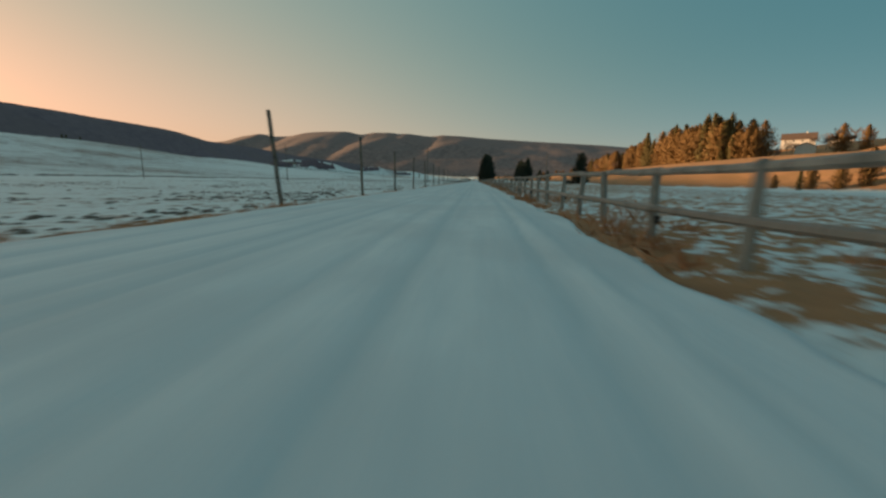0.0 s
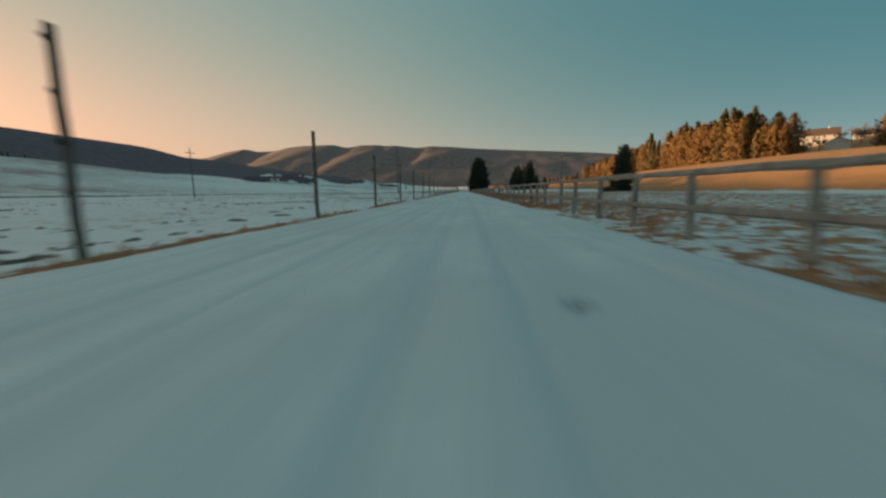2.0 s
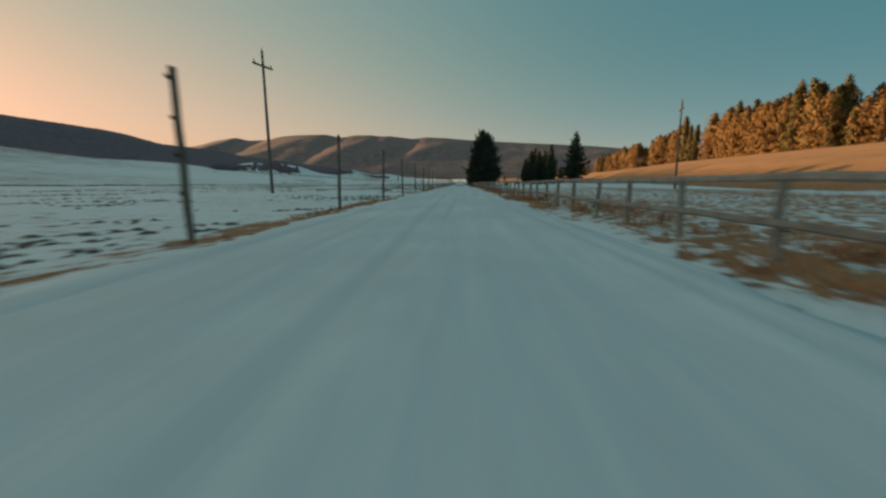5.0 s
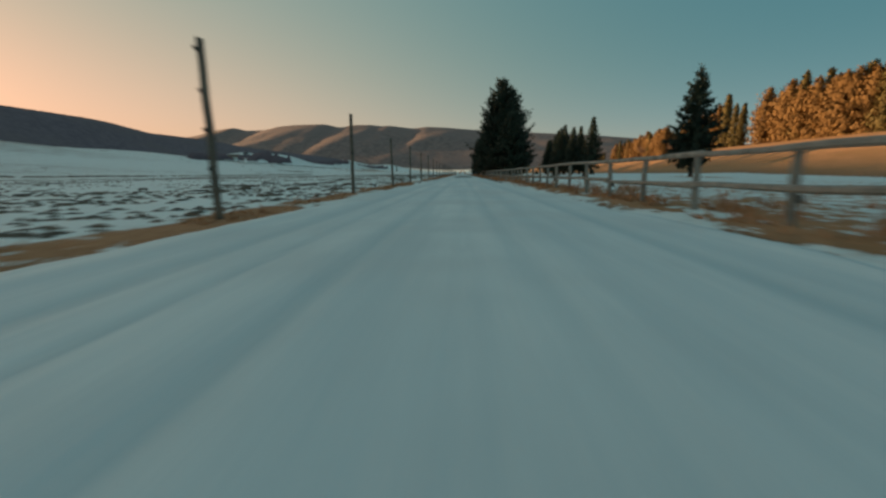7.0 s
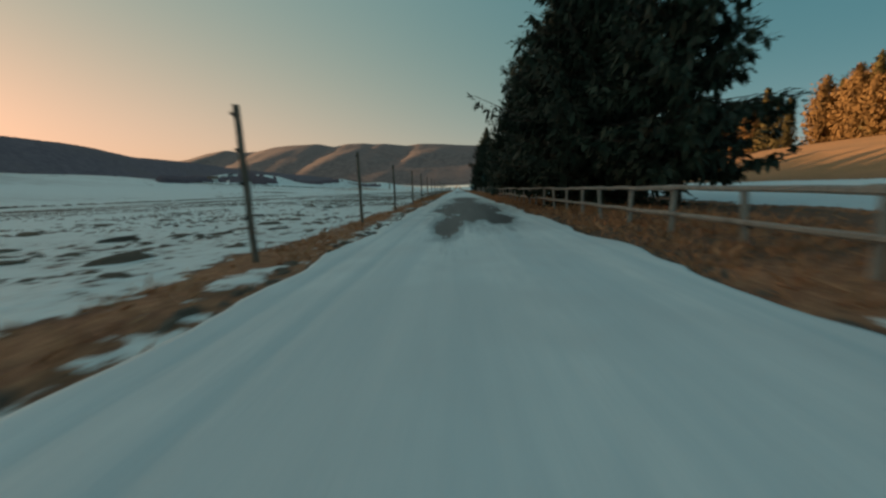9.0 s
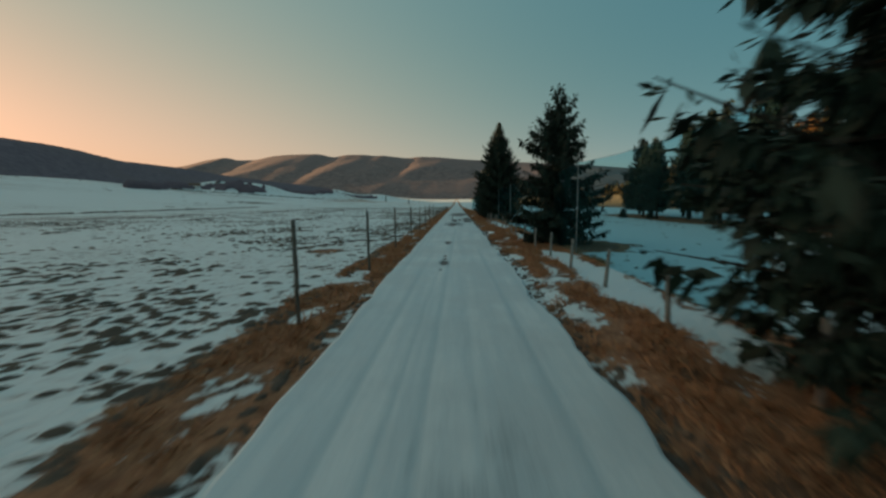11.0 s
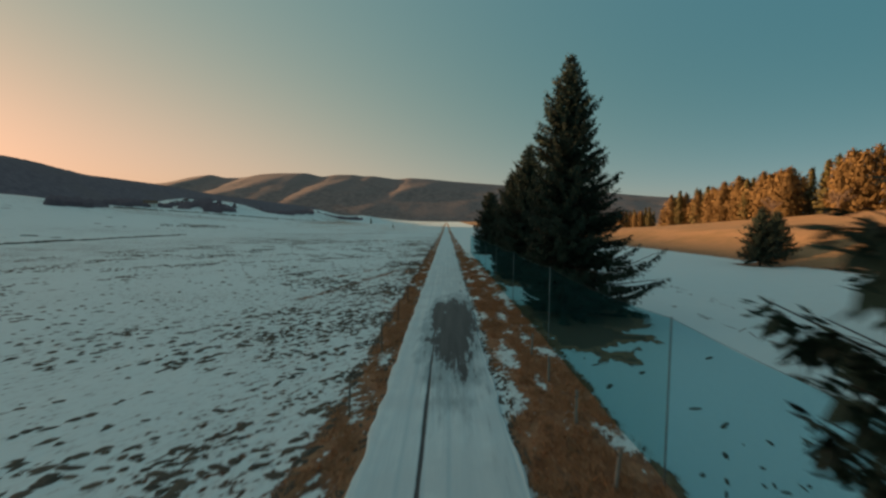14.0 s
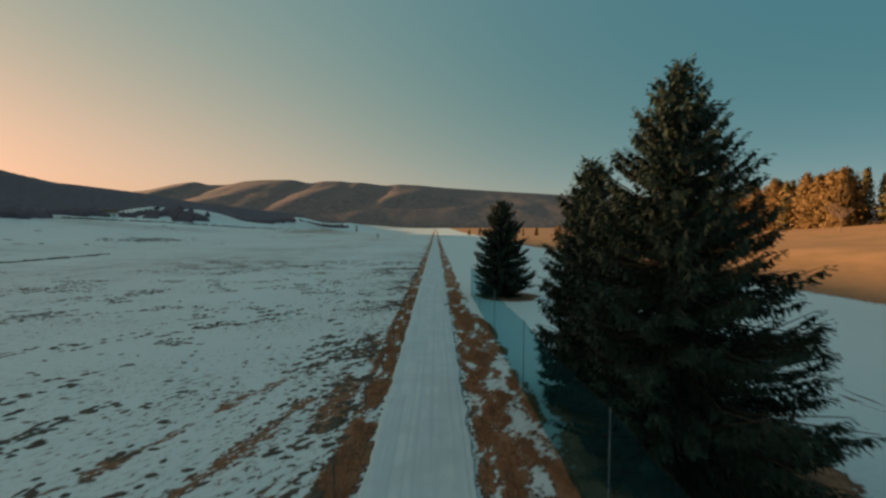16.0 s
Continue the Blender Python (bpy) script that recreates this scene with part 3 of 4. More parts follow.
def soft_crown(name, v, needles, height, soft):
    """Blades turned to face outwards; soft: how far they shade as one mass."""
    q = v.reshape(-1, 4, 3)
    mid = q.mean(1)
    out = unit(np.stack([mid[:, 0], mid[:, 1], 0.25 * np.hypot(mid[:, 0], mid[:, 1]) + 0.012 * height], -1))
    flat = unit(np.cross(q[:, 1] - q[:, 0], q[:, 3] - q[:, 0]))
    turned = (flat * out).sum(1) < 0
    q[turned] = q[turned][:, [0, 3, 2, 1]]
    flat[turned] *= -1
    me = raw_mesh(name, q.reshape(-1, 3), strip_faces(len(q)), needles, True)
    me.normals_split_custom_set_from_vertices(np.repeat(unit(out * soft + flat * (1 - soft)), 4, 0).tolist())
    return me


def conifer_meshes(name, height, radius, base, seed, open_crown, needles, blade=0.2, spacing=0.09, spire=0.85, round_top=False, room=99.0, soft=0.35, lumps=0.2, limb_gap=0.34, foot=0.5, belly=0.18):
    """Trunk, limbs and crown of one conifer: whorls of limbs, branchlets on the limbs, sprays of needles on the branchlets."""
    rng = np.random.default_rng(seed)
    bases, ways, lengths, rises = [], [], [], []
    z = base + 0.1
    while z < height - 0.12:
        f = (z - base) / (height - base)
        if round_top:
            reach = radius * (0.35 + 0.65 * math.sin(math.pi * min(1.0, 0.18 + f * 0.82))) * (1 - f**5)
        else:
            reach = radius * (1 - f) ** (spire if open_crown < 0.2 else 0.98) * (foot + (1 - foot) * min(1, f / belly))
        count = int(rng.integers(6, 9) * (1 if f < 0.85 else 0.8))
        turn = rng.uniform(0, 6.28)
        for i in range(count):
            if rng.random() < open_crown * (0.02 + 0.75 * f):
                continue
            q = turn + 6.283 * i / count + rng.normal() * 0.25
            bulge = float(value_noise(np.array(q * 1.1 + 40), np.array(z / (0.11 * height) + seed * 3.7), seed)) - 0.5
            r = reach * (rng.uniform(0.74, 1.06) + 2 * lumps * bulge + (0.24 if rng.random() < 0.10 else 0)) * (1 + 0.16 * open_crown * rng.normal()) + 0.10
            if math.cos(q) < 0:
                r = min(r, room / max(0.05, -math.cos(q)) * rng.uniform(0.8, 1.0))
            bases.append((0, 0, z + rng.uniform(-0.4, 0.4) * limb_gap))
            ways.append((math.cos(q), math.sin(q), 0.62 * f**1.4 - 0.20 * (1 - f) + rng.normal() * 0.15))
            lengths.append(max(r, 0.12))
            rises.append(0.10 + 0.14 * rng.random())
        z += limb_gap * rng.uniform(0.75, 1.2) * (1 - 0.4 * f)
    bases, ways, lengths, rises = np.array(bases), np.array(ways), np.array(lengths), np.array(rises)

    def along(k, s):
        flat = bases[k] + ways[k] * (lengths[k] * s)[:, None]
        flat[:, 2] += lengths[k] * (-0.24 * s * (1 - 0.2 * s) + rises[k] * 1.7 * s**3)
        return flat

    # branchlets, thicker towards the tips, then the sprays of needles along each
    k = np.repeat(np.arange(len(lengths)), np.maximum(4, (lengths / spacing).astype(int)))
    s = rng.uniform(0.10, 1.0, len(k)) ** 0.75
    p = along(k, s)
    out = unit(np.stack([ways[k][:, 0], ways[k][:, 1], ways[k][:, 2] - 0.22 + 3.0 * rises[k] * s**2], -1))
    cross = np.stack([-out[:, 1], out[:, 0], 0 * s], -1) * rng.choice([-1.0, 1.0], len(k))[:, None]
    d = unit(out * 0.9 + cross * rng.uniform(0.1, 1.0, len(k))[:, None] + np.stack([0 * s, 0 * s, rng.normal(-0.16, 0.2, len(k))], -1))
    span = (0.5 * blade + 0.20 * lengths[k] * (1.15 - s)) * rng.uniform(0.6, 1.3, len(k))
    m = np.maximum(1, np.minimum(6, np.round(span / (0.75 * blade)).astype(int)))
    j = np.repeat(np.arange(len(k)), m)
    u = rng.random(len(j))
    p1 = p[j] + d[j] * (span[j] * u)[:, None]
    p1[:, 2] -= 0.30 * span[j] * u**2
    fan = np.stack([-d[j][:, 1], d[j][:, 0], 0 * u], -1) * rng.normal(0, 0.55, len(j))[:, None]
    d1 = d[j] + fan + np.stack([0 * u, 0 * u, rng.normal(-0.22 * u, 0.22)], -1)
    v1 = ribbons(p1, d1, blade * rng.uniform(0.7, 1.5, len(j)), blade * rng.uniform(0.16, 0.34, len(j)), rng)
    # hanging sprays that close the heart of the crown
    k2 = np.repeat(np.arange(len(lengths)), np.maximum(3, (lengths / (spacing * 1.25)).astype(int)))
    s2 = rng.uniform(0.03, 0.97, len(k2))
    p2 = along(k2, s2)
    d2 = np.stack([ways[k2][:, 0] * 0.35, ways[k2][:, 1] * 0.35, -1 + 0 * s2], -1) + rng.normal(0, 0.35, (len(k2), 3))
    hang = 1 + 0.22 * lengths[k2] * (1.1 - s2) * (blade < 0.25)
    v2 = ribbons(p2, d2, blade * hang * rng.uniform(1.1, 2.5, len(k2)), blade * hang**0.5 * rng.uniform(0.4, 0.8, len(k2)), rng)
    # leader
    n3 = 18
    p3 = np.stack([np.zeros(n3), np.zeros(n3), height - rng.uniform(0.0, 0.06 * height, n3)], -1)
    v3 = ribbons(p3, np.stack([rng.normal(0, 0.5, n3), rng.normal(0, 0.5, n3), np.ones(n3)], -1), np.full(n3, 1.2 * blade), np.full(n3, 0.3 * blade), rng)
    crown = soft_crown(name + "_crown", np.concatenate([v1, v2, v3]), needles, height, soft)
    # limbs: three-sided tapering rods
    n = len(lengths)
    k = np.arange(n)
    ring = []
    for f, r in ((0.0, 1.0), (0.5, 0.6), (1.0, 0.18)):
        c = along(k, np.full(n, f))
        u = np.stack([-ways[:, 1], ways[:, 0], 0 * lengths], -1)
        rad = (0.012 + 0.012 * lengths) * r
        ring.append(np.stack([c + u * rad[:, None], c - u * rad[:, None], c + np.array([0, 0, 1.4]) * rad[:, None]], 1))
    lv = np.stack(ring, 1).reshape(-1, 3)
    i = np.arange(n)[:, None] * 9
    lf = np.concatenate([i + np.array([[a, b, b + 3, a + 3]]) for o in (0, 3) for a, b in ((o, o + 1), (o + 1, o + 2))] +
                        [i + np.array([[o + 2, o, o + 3, o + 5]]) for o in (0, 3)])
    bm = bmesh.new()
    r0 = 0.013 * height + 0.04
    log_between(bm, (0, 0, -0.25), (0, 0, height * 0.97), r0 * 1.1, 0.012, 9, 0.02, random.Random(seed), 9)
    near = blade < 0.4
    limbs = [bm.verts.new(q) for q in lv] if near else []
    for q in lf if near else ():
        bm.faces.new([limbs[j] for j in q])
    trunk = bpy.data.meshes.new(name + "_trunk")
    bm.to_mesh(trunk)
    bm.free()
    trunk.materials.append(BARK)
    return trunk, crown


def plant(name, meshes, at, label, category, group="", turn=0.0, scale=1.0):
    top = new(name)
    top.empty_display_size = 0.3
    for kind, me in zip(("trunk", "crown"), meshes):
        part(kind, me, None, top)
    top.matrix_basis = pose(*at, 0, 0, turn) @ Matrix.Scale(scale, 4)
    return tagged(top, label, category, group)


def on_land(x, y):
    return float(land_height(np.array([x]), np.array([y]))[0])


for x, y, h, r, zb, seed, sparse in ROADSIDE:
    what = "tall open-branched spruce with drooping limbs beside the lane" if sparse > 0.3 else "dense dark green spruce standing beside the snowy lane"
    late, egg = y > 215, 220 < y < 262
    plant("spruce_tree", conifer_meshes("spruce", h, r, zb, seed, sparse, SPRUCE, 0.155 if h > 14 else 0.18 if late else 0.20, 0.034 if h > 14 else 0.034 if sparse > 0.3 else 0.03 if egg else 0.036 if late else 0.06, 0.84 if h > 14 else 0.56 if egg else 0.64, room=x - 5.75 if y > 262 else 99.0, limb_gap=0.29 if h > 14 else 0.3, foot=0.36 if sparse > 0.3 else 0.52 if egg else 0.8 if h > 14 else 0.5, belly=0.26 if egg else 0.18),
          (x, y, on_land(x, y)), what, "tree", "spruces along the lane", 0 if y > 262 else seed * 47)

row_kinds = [conifer_meshes("row_spruce", 11.5, 3.1, 1.7, 60 + i, 0.12, SPRUCE, 0.28, 0.10, 1.08, lumps=0.12) for i in range(4)]
for i, (x, y, h) in enumerate(PASTURE_TREES):
    plant("spruce_tree", row_kinds[i % 4], (x, y, on_land(x, y)), "pointed spruce with a bare lower trunk in the pasture row", "tree", "spruces in the pasture row", i * 71, h / 11.5)

broad_kind = conifer_meshes("broad_spruce", 13.6, 4.4, 1.6, 65, 0.06, SPRUCE, 0.26, 0.075, 0.8)
plant("spruce_tree", broad_kind, (33.6, 277.0, on_land(33.6, 277.0)), "broad dark spruce at the end of the pasture row", "tree", "spruces in the pasture row", 20)

pair_kind = conifer_meshes("bushy_spruce", 10, 4.4, 1.3, 66, 0.0, SPRUCE, 0.26, 0.08, 0.92)
for x, y, h in ((51.4, 321.4, 9.6), (58.4, 327.0, 8.8)):
    plant("spruce_tree", pair_kind, (x, y, on_land(x, y)), "bushy pointed spruce of a pair alone in the snowy field", "tree", "pair of field spruces", x * 13, h / 10)

# woods on the sunny hill: clumps first, then the tall grove and the long edge behind
rnd = random.Random(4)
hill_kinds = [conifer_meshes("hill_spruce", 22, 4.3, 0.8, 80 + i, 0.08, SPRUCE_SUNLIT, 0.75, 0.46, 0.9, soft=0.78, limb_gap=0.75) for i in range(3)]
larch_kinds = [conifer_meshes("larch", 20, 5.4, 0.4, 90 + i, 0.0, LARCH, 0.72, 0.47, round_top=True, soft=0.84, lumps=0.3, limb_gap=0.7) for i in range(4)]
GROVE_RUNS = [  # from, to, count, height, share of larches, spread
    ((155, 345), (154, 300), 19, 27, 0.85, 3.5), ((156, 302), (163, 268), 17, 28, 0.45, 3.5), ((160, 264), (170, 252), 5, 18, 0.9, 3),
    ((166, 334), (176, 262), 16, 27, 0.6, 4), ((157, 398), (154, 382), 6, 25, 0.9, 2.5), ((154, 379), (157, 376), 2, 27, 0.0, 1.5),
    ((153, 366), (155, 361), 3, 21, 0.0, 2), ((152, 420), (156, 411), 4, 22, 0.3, 2.5), ((152, 412), (157, 402), 4, 23, 0.8, 2), ((146, 440), (147, 424), 7, 20, 0.9, 3),
    ((145, 470), (146, 442), 14, 22, 0.85, 3.5), ((143, 508), (145, 472), 15, 18, 0.7, 4), ((158, 500), (162, 425), 16, 20, 0.6, 5),
    ((128, 560), (142, 512), 12, 12, 0.6, 5), ((100, 620), (330, 540), 24, 13, 0.6, 6), ((60, 760), (330, 640), 26, 10, 0.4, 6),
    ((215, 250), (262, 205), 10, 16, 0.8, 5), ((44, 820), (70, 805), 5, 8, 0.2, 5),
]
for (x0, y0), (x1, y1), count, high, share, spread in GROVE_RUNS:
    for i in range(count):
        f = (i + rnd.random()) / count
        x, y = x0 + (x1 - x0) * f + rnd.uniform(-spread, spread), y0 + (y1 - y0) * f + rnd.uniform(-spread, spread)
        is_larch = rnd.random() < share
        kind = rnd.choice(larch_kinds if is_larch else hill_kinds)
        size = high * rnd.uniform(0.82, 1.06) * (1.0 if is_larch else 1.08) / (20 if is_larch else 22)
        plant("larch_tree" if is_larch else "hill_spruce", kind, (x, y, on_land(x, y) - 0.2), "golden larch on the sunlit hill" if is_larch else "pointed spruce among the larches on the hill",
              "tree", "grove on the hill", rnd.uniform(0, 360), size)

# pines at the foot of the bank
for x, y, h in ((88, 104, 6.5), (92.5, 101, 7.4), (97, 99, 7.0), (102, 104, 7.6), (106, 97, 7.2), (84.5, 112, 4.0)):
    plant("pine_tree", rnd.choice(larch_kinds), (x, y, on_land(x, y)), "low golden-brown pine at the foot of the sunny bank", "tree", "pines below the bank", rnd.uniform(0, 360), h / 20)
plant("spruce_tree", hill_kinds[0], (79.3, 96.0, on_land(79.3, 96.0)), "small dark spruce alone at the snow's edge", "tree", "", 20, 0.23)

# small dark trees on the snowy slope
for x, y, h in ((-440, 395, 12), (-446, 405, 13), (-438, 413, 12), (-450, 420, 11), (-443, 388, 9), (-480, 705, 10), (-531, 692, 10), (-540, 684, 9), (-150, 1050, 12), (-60, 705, 5)):
    plant("slope_spruce", rnd.choice(hill_kinds), (x, y, on_land(x, y)), "small lone spruce on the snowy slope", "tree", "trees on the slope", rnd.uniform(0, 360), h / 21)


def bare_tree_meshes(name, height, seed):
    """A leafless tree: forked limbs and a haze of fine twigs."""
    rng = np.random.default_rng(seed)
    pr = random.Random(seed)
    bm = bmesh.new()
    log_between(bm, (0, 0, -0.2), (0.1, 0, height * 0.6), 0.02 * height, 0.008 * height, 7, 0.1, pr, 5)
    tips = []
    for i in range(16):
        z = height * pr.uniform(0.2, 0.6)
        q, up = pr.uniform(0, 6.28), pr.uniform(0.6, 1.4)
        l = height * pr.uniform(0.25, 0.42)
        d = Vector((math.cos(q), math.sin(q), up)).normalized()
        log_between(bm, (0, 0, z), Vector((0, 0, z)) + d * l, 0.006 * height, 0.0015 * height, 4, 0.08, pr, 3)
        tips.append((np.array((0, 0, z)), np.array(d) * l))
    p = np.concatenate([b + d * rng.uniform(0.3, 1.0, (60, 1)) for b, d in tips])
    d = np.concatenate([d / np.linalg.norm(d) + rng.normal(0, 0.5, (60, 3)) for b, d in tips])
    v = ribbons(p, d, rng.uniform(0.05, 0.14, len(p)) * height, np.full(len(p), 0.006 * height), rng)
    trunk = bpy.data.meshes.new(name + "_trunk")
    bm.to_mesh(trunk)
    bm.free()
    trunk.materials.append(TWIG)
    return (trunk, raw_mesh(name + "_twigs", v, strip_faces(len(v) // 4), TWIG))


birches = [bare_tree_meshes("birch", 10, 200 + i) for i in range(3)]
for i in range(26):
    x, y = 205 + rnd.uniform(-26, 66), 296 + rnd.uniform(-25, 30)
    if 222 < x < 262 and 315 < y < 345:
        y += 34
    plant("bare_tree", birches[i % 3], (x, y, on_land(x, y)), "leafless tree near the farmhouse", "tree", "bare trees by the farmhouse", rnd.uniform(0, 360), rnd.uniform(0.7, 1.25))
for x, y in ((132, 392), (118, 402)):
    plant("bare_tree", birches[0], (x, y, on_land(x, y)), "pale leafless tree at the forest edge", "tree", "bare trees at the forest edge", rnd.uniform(0, 360), 1.0)

# young spruces in the pasture
young = conifer_meshes("young_spruce", 1.2, 0.62, 0.05, 301, 0.0, SPRUCE, 0.08, 0.035, 0.95, limb_gap=0.09)
for x, y, s in ((9.6, 168.7, 0.85), (13.2, 170.6, 0.55), (24.5, 262.0, 1.2), (27.0, 259.0, 1.1), (33.0, 231.0, 1.0), (31.5, 246.0, 1.3)):
    plant("young_spruce", young, (x, y, on_land(x, y)), "knee-high young spruce in the pasture", "shrub", "young spruces", x * 31, s)


# ---------- fences ----------
def pasture_pole():
    """A tall wooden pole with wire clips."""
    top = new("fence_pole")
    bm = bmesh.new()
    log_between(bm, (0, 0, -0.3), (0.015, 0.01, 2.1), 0.05, 0.042, 9, 0.008, random.Random(3), 7)
    part("post", bm, POLE_WOOD, top)
    for z in (1.98, 1.52, 1.08, 0.62):
        cl = bmesh.new()
        block(cl, -0.016, 0.016, -0.066, -0.038, z - 0.028, z + 0.028, 0.006)
        log_between(cl, (0, -0.064, z), (0, -0.085, z), 0.009, 0.012, 6, 0, random, 1)
        part("wire_clip", cl, CLIP, top, "black plastic wire clip")
    return tagged(top, "tall weathered wooden pole with black wire clips at the verge", "pole", "poles along the lane")


pole = pasture_pole()
rnd = random.Random(12)
for i in range(-3, 52):
    y = 6.55 * i + 0.1 + rnd.uniform(-0.04, 0.04)
    x = -3.13 + rnd.uniform(-0.05, 0.05)
    scale = 1.03 if i < 26 else 1.0 if i < 40 else 0.72
    lean = {0: -4.5, 22: -2.6}.get(i, 0.0)
    m = pose(x, y, on_land(x, y), rnd.uniform(-1.6, 1.6), rnd.uniform(-1.8, 1.4) + lean, rnd.uniform(-25, 25)) @ Matrix.Scale(scale * rnd.uniform(0.97, 1.03), 4)
    if i == -3:
        pole.matrix_basis = m
    else:
        q = copy_thing(pole, pose(0, 0, 0))
        q.matrix_basis = m


def rail_fence():
    """Low two-rail fence of round poles."""
    top = new("rail_fence")
    rng = random.Random(8)
    pitch, y0, count = 1.66, -14.1, 131
    kinds = []
    bm = block(bmesh.new(), 0.035, 0.085, -0.03, 0.03, -0.045, 0.045, 0.01)
    clip_mesh = bpy.data.meshes.new("wire_clip")
    bm.to_mesh(clip_mesh)
    bm.free()
    clip_mesh.materials.append(CLIP)
    for i in range(5):
        bm = bmesh.new()
        log_between(bm, (0, 0, -0.3), (0, 0, 0.78), 0.052, 0.044, 8, 0.006, rng, 4)
        me = bpy.data.meshes.new("post")
        bm.to_mesh(me)
        bm.free()
        me.materials.append(FENCE_WOOD)
        kinds.append(me)
    heads = []
    for i in range(count):
        y, x = y0 + pitch * i, 3.3 + rng.uniform(-0.04, 0.04)
        z = on_land(x, y)
        p = part("post", kinds[i % 5], None, top)
        p.matrix_basis = pose(x, y, z, rng.uniform(-3, 3), rng.uniform(-3, 4), rng.uniform(0, 360))
        if i % 3 == 0:
            c = part("wire_clip", clip_mesh, None, p, "black plastic wire clip")
            c.matrix_basis = pose(0, 0, rng.uniform(0.24, 0.32), 0, 0, rng.uniform(0, 360))
        heads.append((x, y, z))
    for level in (0.74, 0.36):
        for i in range(0, count - 2, 2):
            (xa, ya, za), (xb, yb, zb) = heads[i], heads[min(i + 2, count - 1)]
            bm = bmesh.new()
            off = -0.075 if level < 0.5 else -0.03
            lift = level + (0.03 if level > 0.5 else 0)
            log_between(bm, (xa + off, ya - 0.16, za + lift + rng.uniform(-0.02, 0.02)), (xb + off, yb + 0.12, zb + lift + rng.uniform(-0.02, 0.02)), 0.044, 0.036, 7, 0.012, rng, 5)
            part("rail", bm, FENCE_WOOD, top)
    return tagged(top, "low grey two-rail fence of round poles", "fence")


rail_fence()


def stake():
    top = new("fence_stake")
    bm = bmesh.new()
    log_between(bm, (0, 0, -0.3), (0, 0, 1.06), 0.055, 0.048, 8, 0.01, random.Random(5), 4)
    part("post", bm, FENCE_WOOD, top)
    cl = bmesh.new()
    block(cl, -0.07, -0.04, -0.02, 0.02, 0.84, 0.9, 0.006)
    part("wire_clip", cl, CLIP, top, "black plastic wire clip")
    return tagged(top, "short grey wooden fence stake in brown grass", "post", "stakes along the verge")


first = stake()
for i in range(22):
    y, x = 206.7 + 3.25 * i, 4.12 + rnd.uniform(-0.12, 0.12)
    m = pose(x, y, on_land(x, y), rnd.uniform(-4, 4), rnd.uniform(-3, 5), rnd.uniform(-20, 20))
    if i:
        copy_thing(first, m)
    else:
        first.matrix_basis = m
thin = new("thin_stake")
bm = bmesh.new()
log_between(bm, (0, 0, -0.3), (0.05, 0, 1.9), 0.025, 0.018, 7, 0.02, random.Random(6), 5)
part("post", bm, POLE_WOOD, thin)
thin.matrix_basis = pose(6.5, 69.0, on_land(6.5, 69.0))
tagged(thin, "thin leaning wooden stake behind the fence", "post")


def safety_net():
    """Tall teal net on slim poles."""
    top = new("safety_net")
    rng = random.Random(9)
    ys = [209.15 + 11.25 * i for i in range(13)]
    for y in ys:
        bm = bmesh.new()
        log_between(bm, (5.42, y, -0.4), (5.42, y, 4.12), 0.025, 0.02, 8, 0, rng, 2)
        part("net_pole", bm, STEEL, top)
    for ya, yb in zip(ys, ys[1:]):
        n, m = 14, 9
        v, f = [], []
        for i in range(n + 1):
            for j in range(m + 1):
                q = i / n
                sag = 0.16 * 4 * q * (1 - q) * (j / m)
                v.append((5.42 + 0.05 * math.sin(i * 1.3 + j) * math.sin(math.pi * q), ya + 0.035 + (yb - ya - 0.07) * q, 0.02 + (4.05 - sag) * j / m))
        for i in range(n):
            for j in range(m):
                a = i * (m + 1) + j
                f.append((a, a + m + 1, a + m + 2, a + 1))
        part("net_panel", raw_mesh("net_panel", v, f, NET if ya > 262 else NET_THIN, True), None, top, "sagging semi-transparent teal netting")
        cv, cf = [], []
        for i in range(9):
            q = i / 8
            cy, cz = ya + (yb - ya) * q, 4.08 - 0.16 * 4 * q * (1 - q)
            cv += [(5.42 + 0.005 * math.cos(t), cy, cz + 0.005 * math.sin(t)) for t in (0, 1.57, 3.14, 4.71)]
            if i:
                o = 4 * i
                cf += [(o - 4 + j, o - 4 + (j + 1) % 4, o + (j + 1) % 4, o + j) for j in range(4)]
        part("top_cable", raw_mesh("top_cable", cv, cf, CLIP), None, top)
    return tagged(top, "tall teal safety net on slim steel poles", "net")


safety_net()


# ---------- power line poles ----------
def utility_pole(x, y, high, turn):
    top = new("utility_pole")
    bm = bmesh.new()
    log_between(bm, (0, 0, -0.5), (0, 0, high), 0.13, 0.08, 10, 0.01, random.Random(int(y)), 6)
    part("pole", bm, POLE_WOOD, top)
    bm = bmesh.new()
    block(bm, -1.0, 1.0, -0.06, 0.06, high - 1.1, high - 0.98, 0.01)
    arm = part("crossarm", bm, POLE_WOOD, top)
    for dx in (-0.85, 0.0, 0.85):
        bm = bmesh.new()
        z = high - 0.96 if dx else high
        log_between(bm, (dx, 0, z), (dx, 0, z + 0.2), 0.05, 0.03, 8, 0, random, 2)
        part("insulator", bm, CERAMIC, arm)
    top.matrix_basis = pose(x, y, on_land(x, y), 0, 0, turn)
    return tagged(top, "slender wooden power pole with a short crossarm", "utility pole", "power line poles")


for x, y, h in ((-57, 112, 10.4), (-14, 117, 10.2), (25.5, 135.3, 10.0), (-100, 107, 10.4), (-148, 102, 10.4)):
    utility_pole(x, y, h, 75)


